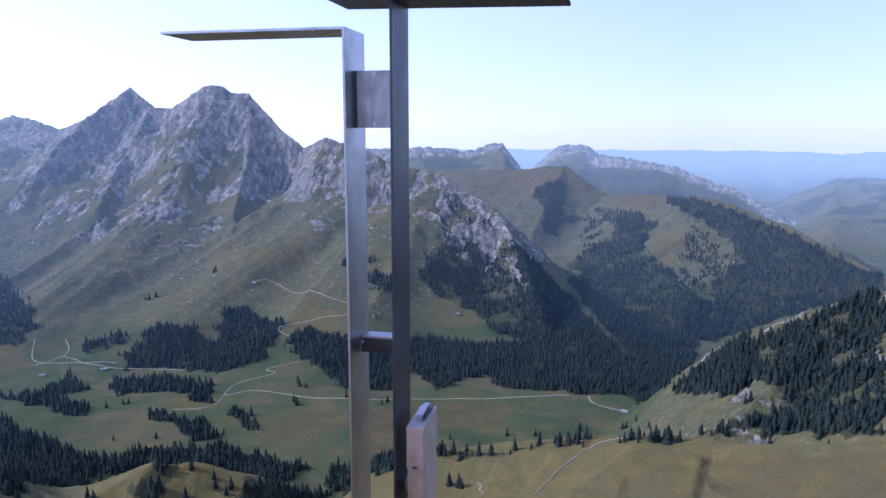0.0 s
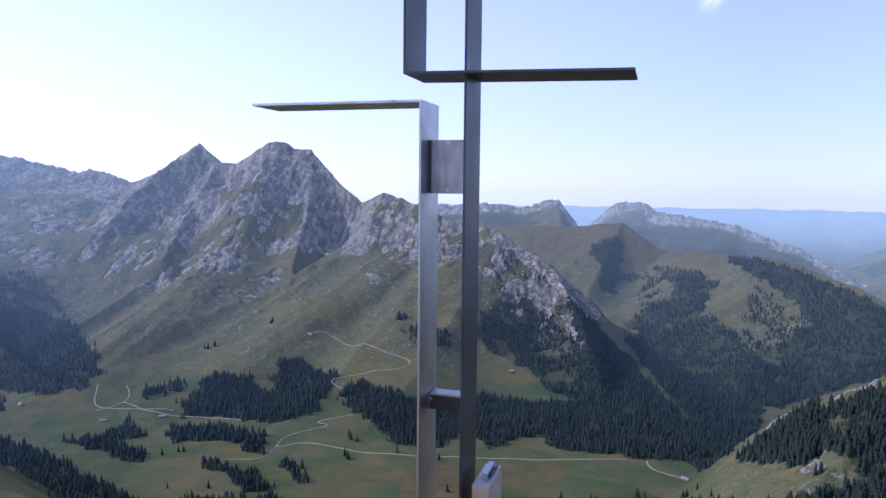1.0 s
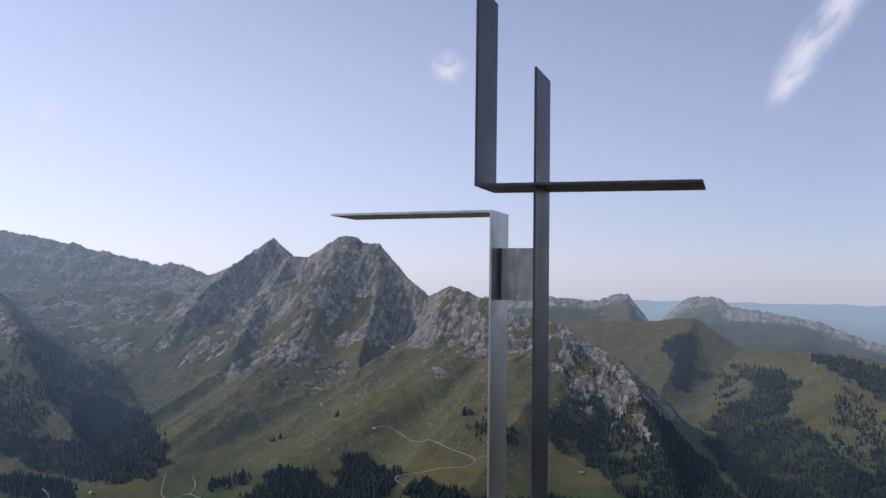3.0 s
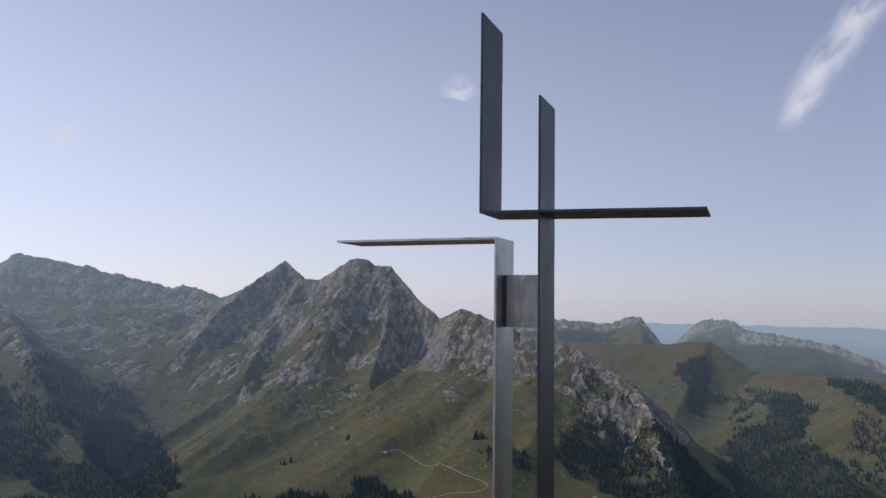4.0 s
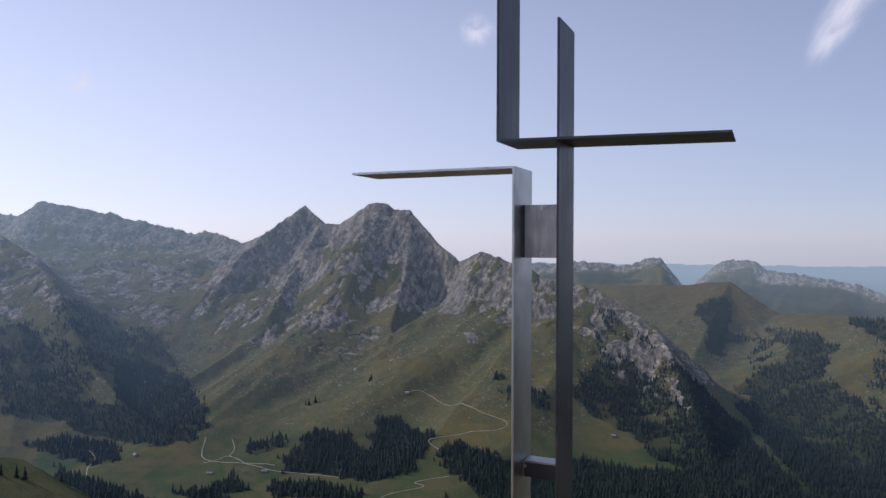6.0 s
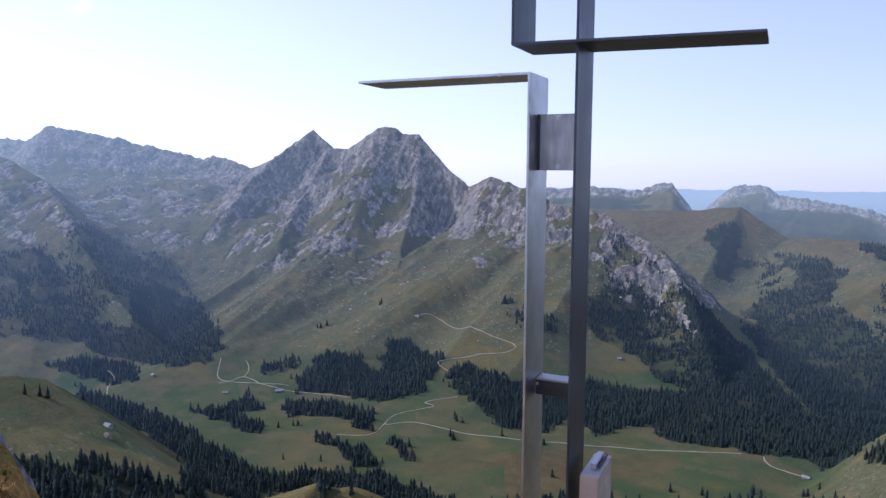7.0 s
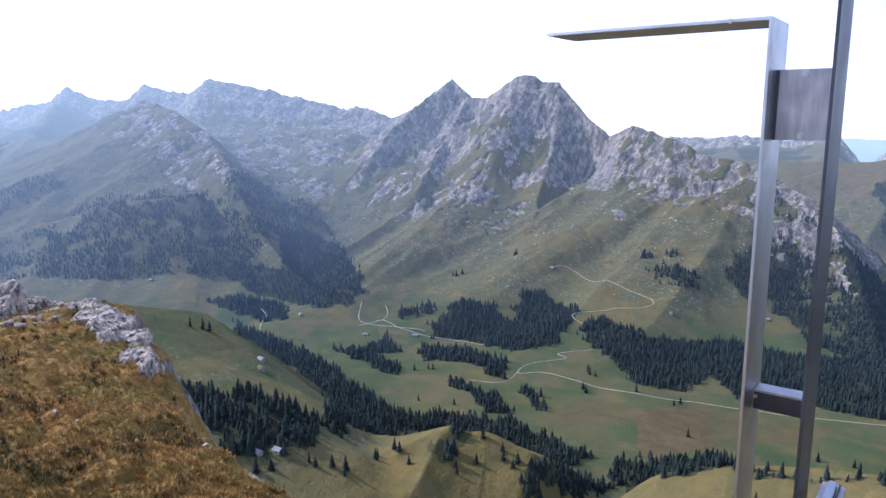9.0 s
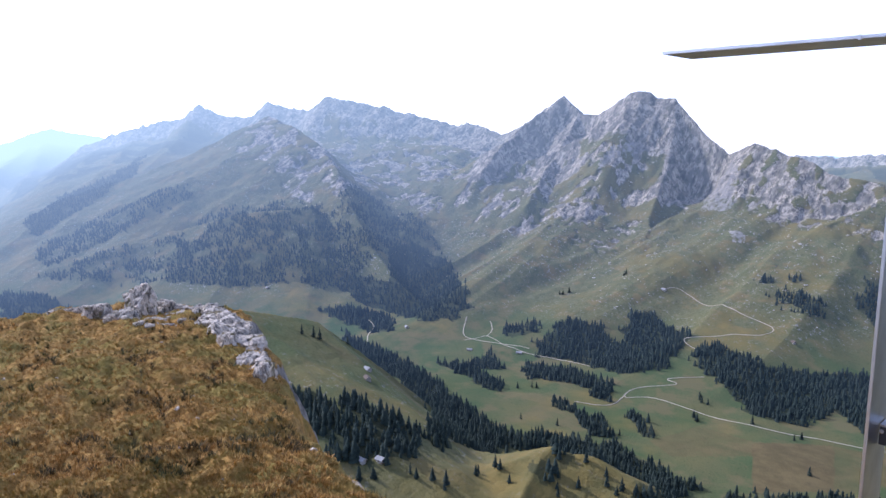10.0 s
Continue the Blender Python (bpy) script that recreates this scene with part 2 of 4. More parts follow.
LIMESTONE = limestone_material()
FAR_STONE = simple_material("pale_boulder", (0.3, 0.28, 0.24), (0.46, 0.43, 0.38), 30)
PLASTER = simple_material("white_plaster", (0.28, 0.25, 0.21), (0.42, 0.39, 0.34), 3)
SHINGLE = simple_material("pale_shingles", (0.24, 0.235, 0.225), (0.36, 0.35, 0.335), 2)
DARK_WOOD = simple_material("weathered_wood", (0.1, 0.075, 0.055), (0.17, 0.13, 0.1), 2)


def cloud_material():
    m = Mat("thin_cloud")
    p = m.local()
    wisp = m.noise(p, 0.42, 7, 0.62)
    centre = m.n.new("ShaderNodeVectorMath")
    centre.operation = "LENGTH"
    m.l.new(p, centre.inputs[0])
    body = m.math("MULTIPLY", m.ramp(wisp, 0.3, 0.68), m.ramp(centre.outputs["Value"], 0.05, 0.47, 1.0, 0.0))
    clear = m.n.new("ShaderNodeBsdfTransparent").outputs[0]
    # brightness is painted in as emission; the cloud takes no sunlight
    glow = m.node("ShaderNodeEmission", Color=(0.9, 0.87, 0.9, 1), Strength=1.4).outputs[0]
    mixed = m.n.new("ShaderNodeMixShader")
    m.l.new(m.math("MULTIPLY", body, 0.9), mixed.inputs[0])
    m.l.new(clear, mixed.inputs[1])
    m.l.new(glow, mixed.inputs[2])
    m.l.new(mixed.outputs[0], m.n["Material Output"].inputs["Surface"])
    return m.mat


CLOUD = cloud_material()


def box_material():
    m = Mat("satin_steel")
    p = m.local()
    tone = m.mix(m.ramp(m.noise(p, 0.12, 5), 0.35, 0.7), (0.62, 0.545, 0.49), (0.5, 0.44, 0.395))
    return m.set(Base_Color=tone, Metallic=0.75, Roughness=m.ramp(m.noise(p, 0.05, 4), 0.3, 0.7, 0.4, 0.55))


SATIN = box_material()


def plate_material():
    m = Mat("streaked_steel")
    p = m.local()
    runs = m.noise(m.stretch(p, 1, 1, 0.15), 0.035, 4)
    tone = m.mix(m.ramp(runs, 0.35, 0.7), (0.4, 0.375, 0.36), (0.3, 0.28, 0.265))
    return m.set(Base_Color=tone, Metallic=1.0, Roughness=m.ramp(m.noise(p, 0.08, 4), 0.3, 0.7, 0.38, 0.5))


PLATE = plate_material()


# ---- the land: one height function, in metres ----
def smooth(a, b, v):
    k = np.clip((v - a) / (b - a), 0, 1)
    return k * k * (3 - 2 * k)


def grain(x, y, seed=0):
    """Gradient noise on a plane, about -1 to 1."""
    xi, yi = np.floor(x).astype(np.int64), np.floor(y).astype(np.int64)
    fx, fy = x - xi, y - yi

    def corner(ix, iy):
        h = (ix * 374761393 + iy * 668265263 + seed * 974634777) & 0x7FFFFFFF
        h = ((h ^ (h >> 13)) * 1274126177) & 0x7FFFFFFF
        turn = (h ^ (h >> 16)) % 4096 * (2 * math.pi / 4096)
        return np.cos(turn) * (fx - (ix - xi)) + np.sin(turn) * (fy - (iy - yi))

    u, v = fx * fx * fx * (fx * (fx * 6 - 15) + 10), fy * fy * fy * (fy * (fy * 6 - 15) + 10)
    top = corner(xi, yi) * (1 - u) + corner(xi + 1, yi) * u
    low = corner(xi, yi + 1) * (1 - u) + corner(xi + 1, yi + 1) * u
    return 1.5 * (top * (1 - v) + low * v)


def fbm(x, y, size, octaves=4, seed=0):
    total, weight = 0 * x, 1.0
    for n in range(octaves):
        total = total + weight * grain(x / size * 2**n + 17.3 * n, y / size * 2**n - 9.1 * n, seed + n)
        weight *= 0.5
    return total


def crags(x, y, size, octaves=4, seed=0):
    """Sharp-crested noise, 0 to about 1."""
    total, weight = 0 * x, 0.5
    for n in range(octaves):
        total = total + weight * (1 - np.abs(grain(x / size * 2**n + 5.7 * n, y / size * 2**n + 3.3 * n, seed + n)))
        weight *= 0.5
    return total


def blend_max(a, b, k):
    h = np.maximum(k - np.abs(a - b), 0) / k
    return np.maximum(a, b) + h * h * k / 4


def from_line(x, y, crest, left, right, wander):
    """Distance to a crest line, and the height of the hill that falls from it to both sides.
    A crest point may carry a fourth number, by which its right side is steeper."""
    best, hill = np.full(x.shape, 1e9), np.full(x.shape, -2000.0)
    for p, q in zip(crest, crest[1:]):
        ux, uy = q[0] - p[0], q[1] - p[1]
        run = ((x - p[0]) * ux + (y - p[1]) * uy) / (ux * ux + uy * uy)
        k = np.clip(run, 0, 1)
        past = np.abs(run - k) * math.hypot(ux, uy)
        px, py = x - p[0] - k * ux, y - p[1] - k * uy
        d = np.hypot(px, py)
        side = smooth(-0.6, 0.6, (ux * py - uy * px) / (math.hypot(ux, uy) * np.maximum(d, 1e-3)))
        far = np.maximum(d + wander * smooth(10, 140, d), 0)
        crown = p[2] + k * (q[2] - p[2])
        keen = (p + (1.0,))[3] + k * ((q + (1.0,))[3] - (p + (1.0,))[3])
        fall = side * flank(far, crown, *left) + (1 - side) * flank(far, crown, right[0] * keen, *right[1:]) + 0.7 * np.minimum(past, 400)
        hill = blend_max(hill, crown - fall, 1.0 + 70 * smooth(70, 320, d))
        best = np.minimum(best, d)
    return best, hill


def flank(d, crest, steep, reach, gentle):
    """The fall at a distance from the crest: steep as far as reach (below zero: down to that level), then gentle."""
    if reach < 0:
        reach = np.maximum((crest - reach) / steep, 20)
    return steep * np.minimum(d, reach) + gentle * np.maximum(d - reach, 0)


# crest lines (x, y, height), each with the fall of its left and its right side: (steep, reach, gentle)
RIDGES = {}
RIDGES["twin_peaks"] = ([
    (-2246, 2684, 0), (-2041, 2656, 64), (-1820, 2570, 165, 1.8), (-1721, 2553, 81, 2.4), (-1628, 2543, 84, 1.7), (-1525, 2536, 143),
    (-1490, 2541, 170), (-1451, 2545, 181), (-1412, 2548, 168), (-1376, 2552, 138), (-1304, 2545, 130, 1.9), (-1176, 2518, 12, 2.2),
    (-1063, 2481, -59, 1.8), (-961, 2437, -25), (-830, 2400, -58), (-757, 2382, -74), (-705, 2366, -110), (-527, 2361, -145)], (0.8, -200, 0.4), (1.0, -235, 0.33))
RIDGES["wooded_spur"] = ([
    (-527, 2361, -145), (-321, 2257, -243), (-215, 2050, -365), (-150, 1850, -450), (-105, 1660, -515)], (0.95, -530, 0.36), (0.5, -440, 0.3))
RIDGES["shoulder"] = ([
    (-1301, 2546, 130), (-1265, 2486, 32), (-1223, 2350, -115), (-1156, 2125, -269), (-1040, 1900, -375)], (2.0, -215, 0.33), (0.42, -280, 0.33))
RIDGES["west_rib"] = ([
    (-1731, 2553, 83), (-1710, 2450, 5), (-1640, 2210, -140), (-1560, 2000, -235)], (0.9, -230, 0.36), (0.9, -200, 0.4))
RIDGES["first_peak_rib"] = ([
    (-1820, 2570, 165), (-1880, 2430, 62), (-1900, 2290, -22), (-1850, 2090, -135)], (1.5, -160, 0.45), (0.6, -150, 0.36))
RIDGES["back_range"] = ([
    (-4067, 1394, -71), (-3864, 1644, 48), (-3737, 1803, 76), (-3650, 1866, 158), (-3543, 1961, 99), (-3428, 2060, 99), (-3389, 2124, 173),
    (-3292, 2181, 129), (-3194, 2237, 128), (-3093, 2291, 193), (-2949, 2396, 155), (-2761, 2537, 112), (-2636, 2596, 75), (-2448, 2706, 52),
    (-2246, 2684, 0)], (0.5, -200, 0.4), (0.75, -30, 0.3))
RIDGES["far_west"] = ([
    (-4780, 1200, -60), (-4535, 1410, 31), (-4400, 1650, -20)], (0.5, 400, 0.3), (0.5, 400, 0.3))
RIDGES["grass_mountain"] = ([
    (-2881, 1804, 85), (-2614, 1757, 33), (-2379, 1743, -46), (-2094, 1607, -163), (-1921, 1519, -246), (-1748, 1447, -336), (-1562, 1388, -419),
    (-1394, 1363, -475)], (0.9, -420, 0.45), (0.45, -600, 0.45))
RIDGES["grass_mountain_west"] = ([
    (-2881, 1804, 85), (-2996, 1383, -170), (-2932, 1005, -338), (-2714, 685, -454)], (0.5, -480, 0.3), (0.5, -480, 0.3))
RIDGES["terrace"] = ([
    (-2019, 1438, -247), (-2148, 1278, -254), (-2364, 1080, -324), (-2462, 834, -422)], (0.6, -470, 0.4), (0.2, -280, 0.5))
RIDGES["east_hill"] = ([
    (-870, 3234, -176), (-544, 3254, -178), (-162, 3195, -152), (21, 3099, -263), (262, 2888, -240), (450, 2662, -256), (582, 2431, -300),
    (770, 2167, -393), (900, 1900, -450)], (0.45, -600, 0.4), (0.42, -700, 0.42))
RIDGES["far_crag"] = ([
    (-1272, 3739, -92), (-1012, 3766, -91), (-703, 3835, -100), (-526, 3864, -63), (-447, 3854, -178)], (0.6, -300, 0.4), (0.7, -170, 0.25))
RIDGES["far_range"] = ([
    (-341, 4186, -154), (-248, 4192, -83), (-106, 4198, -79), (-11, 4150, -133), (95, 4098, -140), (387, 4031, -194), (653, 3895, -289),
    (868, 3751, -410)], (0.5, -400, 0.4), (0.8, -190, 0.35))
RIDGES["far_hills"] = ([
    (1010, 4282, -328), (1215, 4229, -244), (1431, 4161, -245), (1700, 4000, -260)], (0.3, 400, 0.2), (0.3, 400, 0.2))
RIDGES["near_woods"] = ([
    (100, 1326, -490), (135, 1293, -433), (192, 1255, -366), (253, 1214, -311), (325, 1155, -260), (382, 1085, -216), (560, 950, -110)], (0.5, 300, 0.5), (0.52, 300, 0.5))
RIDGES["pale_hill"] = ([
    (-250, 765, -395), (-179, 779, -370), (-95, 794, -356), (-30, 789, -343), (60, 767, -318), (139, 727, -306), (247, 655, -263), (380, 560, -215)], (1.0, 260, 0.6), (0.03, 170, 0.5))
RIDGES["knoll"] = ([
    (-500, 597, -375), (-462, 652, -358), (-419, 669, -357), (-366, 677, -369)], (0.6, 100, 0.6), (0.66, 75, 0.45))
RIDGES["knoll_rib"] = ([
    (-462, 652, -358), (-464, 632, -364), (-452, 592, -371), (-431, 538, -380)], (0.8, 70, 0.5), (0.42, 120, 0.5))
RIDGES["green_hill"] = ([
    (-1000, 300, -245), (-918, 413, -240), (-924, 525, -248), (-912, 646, -285), (-866, 743, -377), (-810, 804, -447)], (1.0, 300, 0.9), (0.32, 150, 0.3))


def height(x, y):
    """The land's height and how rocky it is."""
    r = np.hypot(x, y)
    floor = -500 - 70 * smooth(0, 500, x + 0.3 * (y - 1400)) * smooth(1250, 1600, y) + 6 * fbm(x, y, 300, 3, 3)
    floor = floor + 45 * smooth(900, 500, r) * smooth(-300, -600, x)
    # the plain is lifted with distance to fit the horizon the camera sees
    lowland = -480 + 352 * smooth(3600, 4950, r) ** 2.2 + 8 * fbm(x, y, 250, 3, 8)
    z = blend_max(floor, np.where(r > 3300, lowland, -700), 20)
    wx, wy = x + 22 * fbm(x, y, 160, 3, 21), y + 22 * fbm(x, y, 160, 3, 22)
    wander = 26 * fbm(x, y, 230, 4, 23)
    rock, crest_line = 0 * x, np.full(x.shape, 1e9)
    for name, (crest, left, right) in RIDGES.items():
        near = name in ("pale_hill", "knoll", "knoll_rib", "green_hill", "near_woods")
        d, hill = from_line(x, y, crest, left, right, wander * (0.4 if near else 1.0))
        z = blend_max(z, hill, 26 if near else 14 + 96 * smooth(40, 180, d))
        if name in ("twin_peaks", "wooded_spur"):
            crest_line = np.minimum(crest_line, d)
            patchy = smooth(-1300, -1000, x) * smooth(0.3, -0.5, fbm(x, y, 75, 4, 36))
            rock = np.maximum(rock, smooth(300, 60, d) * smooth(-500, -330, hill) * (1 - 0.85 * patchy))
        if name in ("shoulder", "west_rib", "first_peak_rib"):
            rock = np.maximum(rock, smooth(170, 30, d) * smooth(-230, -100, hill))
        if name in ("back_range", "far_crag", "far_range"):
            rock = np.maximum(rock, (0.85 if name == "back_range" else 0.7) * smooth(220 if name == "back_range" else 110, 30, d))
        if name == "grass_mountain":
            rock = np.maximum(rock, 0.8 * smooth(420, 10, d) * smooth(-330, -120, hill) * smooth(-0.5, 0.45, fbm(x, y, 90, 4, 35)))
    alp = smooth(-1640, -1560, x) * smooth(-1215, -1265, x) * smooth(-5, -95, z + 25 * fbm(x, y, 70, 3, 34))
    rock = rock * (1 - 0.85 * alp)
    basin = smooth(-900, -1300, x) * smooth(1700, 2000, y) * smooth(-420, -300, z)
    speckle = fbm(x, y, 110, 4, 31)
    rock = np.clip(rock * 1.25 + 0.45 * fbm(x, y, 120, 4, 33) * smooth(0.05, 0.4, rock) * smooth(0.95, 0.5, rock) + basin * smooth(-0.1, 0.35, speckle + 0.6 * fbm(x, y, 38, 3, 32)) * 0.78, 0, 1)
    scree = smooth(110, 180, x) * smooth(800, 860, y) * smooth(1300, 1240, y) * smooth(-430, -390, z)
    rock = np.maximum(rock, 0.75 * scree * smooth(0.0, 0.55, fbm(x, y, 55, 4, 37)))
    upland = smooth(-490, -330, z) * smooth(900, 1500, r)
    z = z + upland * (9 * fbm(x, y, 260, 3, 41) + 6 * (crags(wx, wy, 170, 4, 43) - 0.72) + 2.2 * fbm(x, y, 45, 4, 42) + 4.5 * (crags(wx, wy, 62, 3, 44) - 0.65))
    gully = crags(wx * 1.0, wy * 0.55, 95, 5, 51) - 0.72
    z = z + rock * (0.3 + 0.7 * smooth(0, 90, crest_line)) * (34 * gully + 26 * (crags(wx, wy * 0.3, 46, 4, 53) - 0.72) + 9 * (crags(x, y, 21, 3, 54) - 0.65) + 4 * fbm(x, y, 18, 3, 52))
    z = z + smooth(1300, 900, r) * 2.5 * fbm(x, y, 60, 4, 61)
    sunken = smooth(0, 12, (x - 100) * 0.98 - (y - 690) * 0.2) * smooth(0, 14, 0.42 * (247 - x) + 650 - y) * smooth(480, 560, y)
    z = z - 6 * sunken
    own = -12 - 0.85 * r + 0.04 * r * fbm(x, y, 120, 3, 71)
    return blend_max(z, np.where(r < 560, own, -700), 10), rock


# ---- where woods, tracks and fields lie in plan ----
WOODS = []  # how dense, and the ring of corners
WOODS.append((1.0, [(-1453, 1105), (-1323, 1074), (-1105, 1038), (-744, 912), (-597, 996), (-420, 952), (-436, 880), (-415, 669), (-650, 912), (-699, 843), (-554, 539), (-798, 788), (-1116, 982), (-885, 661)]))
WOODS.append((1.0, [(-732, 460), (-714, 486), (-662, 494), (-661, 526), (-594, 567), (-554, 539), (-547, 481), (-588, 436), (-662, 437)]))
WOODS.append((1.0, [(-1108, 1101), (-1049, 1141), (-1061, 1231), (-974, 1179), (-1000, 1124), (-893, 1090), (-894, 1056), (-1012, 1083)]))
WOODS.append((1.0, [(-790, 1085), (-766, 1107), (-723, 1082), (-672, 1078), (-603, 1023), (-646, 1004), (-724, 1066)]))
WOODS.append((1.0, [(-356, 638), (-374, 773), (-374, 958), (-254, 1082), (-173, 768), (-240, 750), (-361, 908), (-331, 699), (-348, 624)]))
WOODS.append((0.8, [(-461, 609), (-464, 626), (-443, 656), (-432, 651), (-438, 637), (-448, 603)]))
WOODS.append((0.66, [(-187, 769), (-59, 780), (-57, 764), (-181, 756)]))
WOODS.append((0.66, [(-44, 776), (0, 775), (2, 754), (-40, 762)]))
WOODS.append((0.6, [(34, 760), (78, 747), (79, 731), (35, 738)]))
WOODS.append((0.45, [(-710, 1866), (-613, 1906), (-512, 1802), (-535, 1686), (-662, 1783)]))
WOODS.append((1.0, [(-1785, 1562), (-1809, 1714), (-1688, 1730), (-1349, 1463), (-1266, 1396), (-1260, 1314), (-1323, 1253), (-1455, 1291), (-1566, 1262), (-1635, 1256), (-1730, 1310), (-1652, 1355), (-1569, 1372)]))
WOODS.append((0.62, [(-2041, 1553), (-2160, 1750), (-2034, 1811), (-1880, 1838), (-1688, 1730), (-1809, 1714), (-1785, 1562), (-1652, 1355), (-1730, 1310), (-1875, 1400), (-1956, 1486)]))
WOODS.append((0.7, [(-2340, 1280), (-2128, 1266), (-2064, 1379), (-1987, 1486), (-1730, 1310), (-1635, 1256), (-1733, 1189), (-1812, 1125), (-1888, 1022), (-2060, 933), (-2228, 976), (-2211, 1065), (-2245, 1164)]))
WOODS.append((0.5, [(-2408, 1274), (-2283, 1360), (-2158, 1466), (-2013, 1506), (-1987, 1486), (-2088, 1350), (-2330, 1274), (-2400, 1159)]))
WOODS.append((0.56, [(-2228, 976), (-2060, 933), (-2251, 842), (-2355, 714), (-2449, 680), (-2429, 917), (-2304, 1113), (-2211, 1065)]))
WOODS.append((0.85, [(-3302, 1029), (-3241, 1147), (-3298, 1318), (-3483, 1504), (-3162, 1310), (-2902, 1066), (-2870, 928), (-2814, 792), (-2930, 791)]))
WOODS.append((1.0, [(-2400, 572), (-2324, 641), (-2172, 683), (-1972, 732), (-936, 368), (-2053, 481)]))
WOODS.append((1.0, [(-1604, 1135), (-1580, 1194), (-1529, 1233), (-1441, 1259), (-1321, 1172), (-1364, 1134), (-1502, 1152)]))
WOODS.append((0.62, [(-2714, 761), (-2742, 941), (-2706, 1158), (-2601, 1266), (-2530, 1250), (-2529, 1077), (-2520, 877), (-2476, 722)]))
WOODS.append((0.95, [(242, 2884), (281, 2857), (444, 2618), (576, 2398), (673, 2273), (768, 2159), (385, 1076), (601, 2152), (414, 2070), (349, 2131), (328, 2224), (435, 2318), (393, 2486), (318, 2624), (253, 2760)]))
WOODS.append((0.82, [(-32, 2987), (96, 2825), (199, 2665), (169, 2612), (125, 2445), (225, 2335), (277, 2180), (274, 2000), (197, 1951), (99, 2071), (-34, 2296), (-115, 2473), (-42, 2569), (35, 2580), (54, 2701)]))
WOODS.append((0.55, [(241, 2329), (328, 2224), (349, 2131), (364, 2025), (274, 2000), (277, 2180)]))
WOODS.append((0.5, [(336, 2620), (393, 2486), (435, 2318), (328, 2224), (241, 2329), (272, 2507)]))
WOODS.append((0.95, [(-263, 2997), (-210, 3053), (-152, 3069), (-135, 2990), (-152, 2903), (-117, 2879), (-156, 2803), (-160, 2718), (-201, 2700), (-228, 2751), (-214, 2841), (-267, 2923)]))
WOODS.append((0.34, [(-140, 2883), (-32, 2966), (54, 2701), (35, 2580), (-42, 2569), (-135, 2821)]))
WOODS.append((1.0, [(-258, 2126), (-165, 2137), (-79, 2119), (6, 1851), (96, 1637), (124, 1264), (51, 1374), (-44, 1347), (-99, 1365), (-169, 1711), (-191, 1911)]))
WOODS.append((0.95, [(-108, 2348), (-34, 2296), (99, 2071), (197, 1951), (269, 1952), (125, 1284), (85, 1697), (5, 1940)]))
WOODS.append((0.68, [(-479, 2000), (-428, 2073), (-329, 2092), (-251, 2014), (-191, 1911), (-169, 1711), (-240, 1720), (-295, 1796), (-376, 1828), (-447, 1867), (-492, 1890)]))
WOODS.append((0.47, [(-517, 2320), (-350, 2218), (-258, 2126), (-251, 2014), (-329, 2092), (-428, 2073), (-487, 2108), (-478, 2224)]))
WOODS.append((1.0, [(-689, 1465), (-685, 1518), (-642, 1542), (-586, 1507), (-522, 1516), (-457, 1570), (-394, 1645), (-283, 1644), (-166, 1688), (-99, 1365), (-165, 1356), (-234, 1436), (-279, 1361), (-306, 1324), (-378, 1423), (-392, 1305), (-471, 1264), (-535, 1340), (-604, 1385), (-655, 1428)]))
WOODS.append((0.97, [(277, 2180), (349, 2131), (414, 2070), (600, 2148), (381, 1063), (754, 2112), (378, 1054), (658, 2098), (505, 2034), (390, 2009), (283, 1952), (197, 1951)]))
WOODS.append((1.0, [(-971, 1283), (-997, 1338), (-1032, 1454), (-1016, 1491), (-974, 1504), (-922, 1511), (-884, 1478), (-846, 1477), (-791, 1384), (-756, 1302), (-822, 1319), (-894, 1317), (-945, 1302)]))
WOODS.append((1.0, [(-865, 1496), (-891, 1531), (-908, 1574), (-900, 1620), (-883, 1645), (-848, 1618), (-790, 1588), (-732, 1555), (-712, 1501), (-700, 1414), (-710, 1335), (-754, 1299), (-831, 1416)]))
WOODS.append((1.0, [(-931, 1191), (-946, 1230), (-898, 1258), (-814, 1263), (-754, 1244), (-712, 1193), (-698, 1155), (-732, 1158), (-757, 1198), (-824, 1195), (-887, 1164)]))
WOODS.append((1.0, [(-653, 1140), (-630, 1141), (-563, 1081), (-555, 1056), (-603, 1094)]))
WOODS.append((0.8, [(-1145, 1358), (-1133, 1399), (-1090, 1438), (-1045, 1401), (-1066, 1328)]))
WOODS.append((0.72, [(120, 1228), (187, 1208), (239, 1183), (306, 1106), (385, 1076), (300, 799), (251, 848), (189, 892), (242, 943), (221, 1040), (180, 1003)]))
WOODS.append((1.0, [(117, 1417), (146, 1228), (188, 1223), (221, 1220), (244, 1208), (239, 1179), (227, 1155), (231, 1071), (211, 1021), (184, 984), (169, 1024), (159, 1120), (153, 1207)]))
WOODS.append((0.85, [(278, 1144), (309, 1117), (349, 1107), (387, 1080), (351, 965), (328, 986), (322, 1034), (289, 1007), (266, 994), (263, 1070), (260, 1112)]))
WOODS.append((0.85, [(254, 1030), (288, 1001), (307, 953), (332, 901), (318, 858), (294, 906), (259, 906), (241, 935), (224, 951)]))
WOODS.append((1.0, [(140, 916), (165, 906), (192, 916), (225, 918), (259, 881), (292, 858), (309, 828), (299, 795), (263, 831), (217, 876), (164, 898)]))
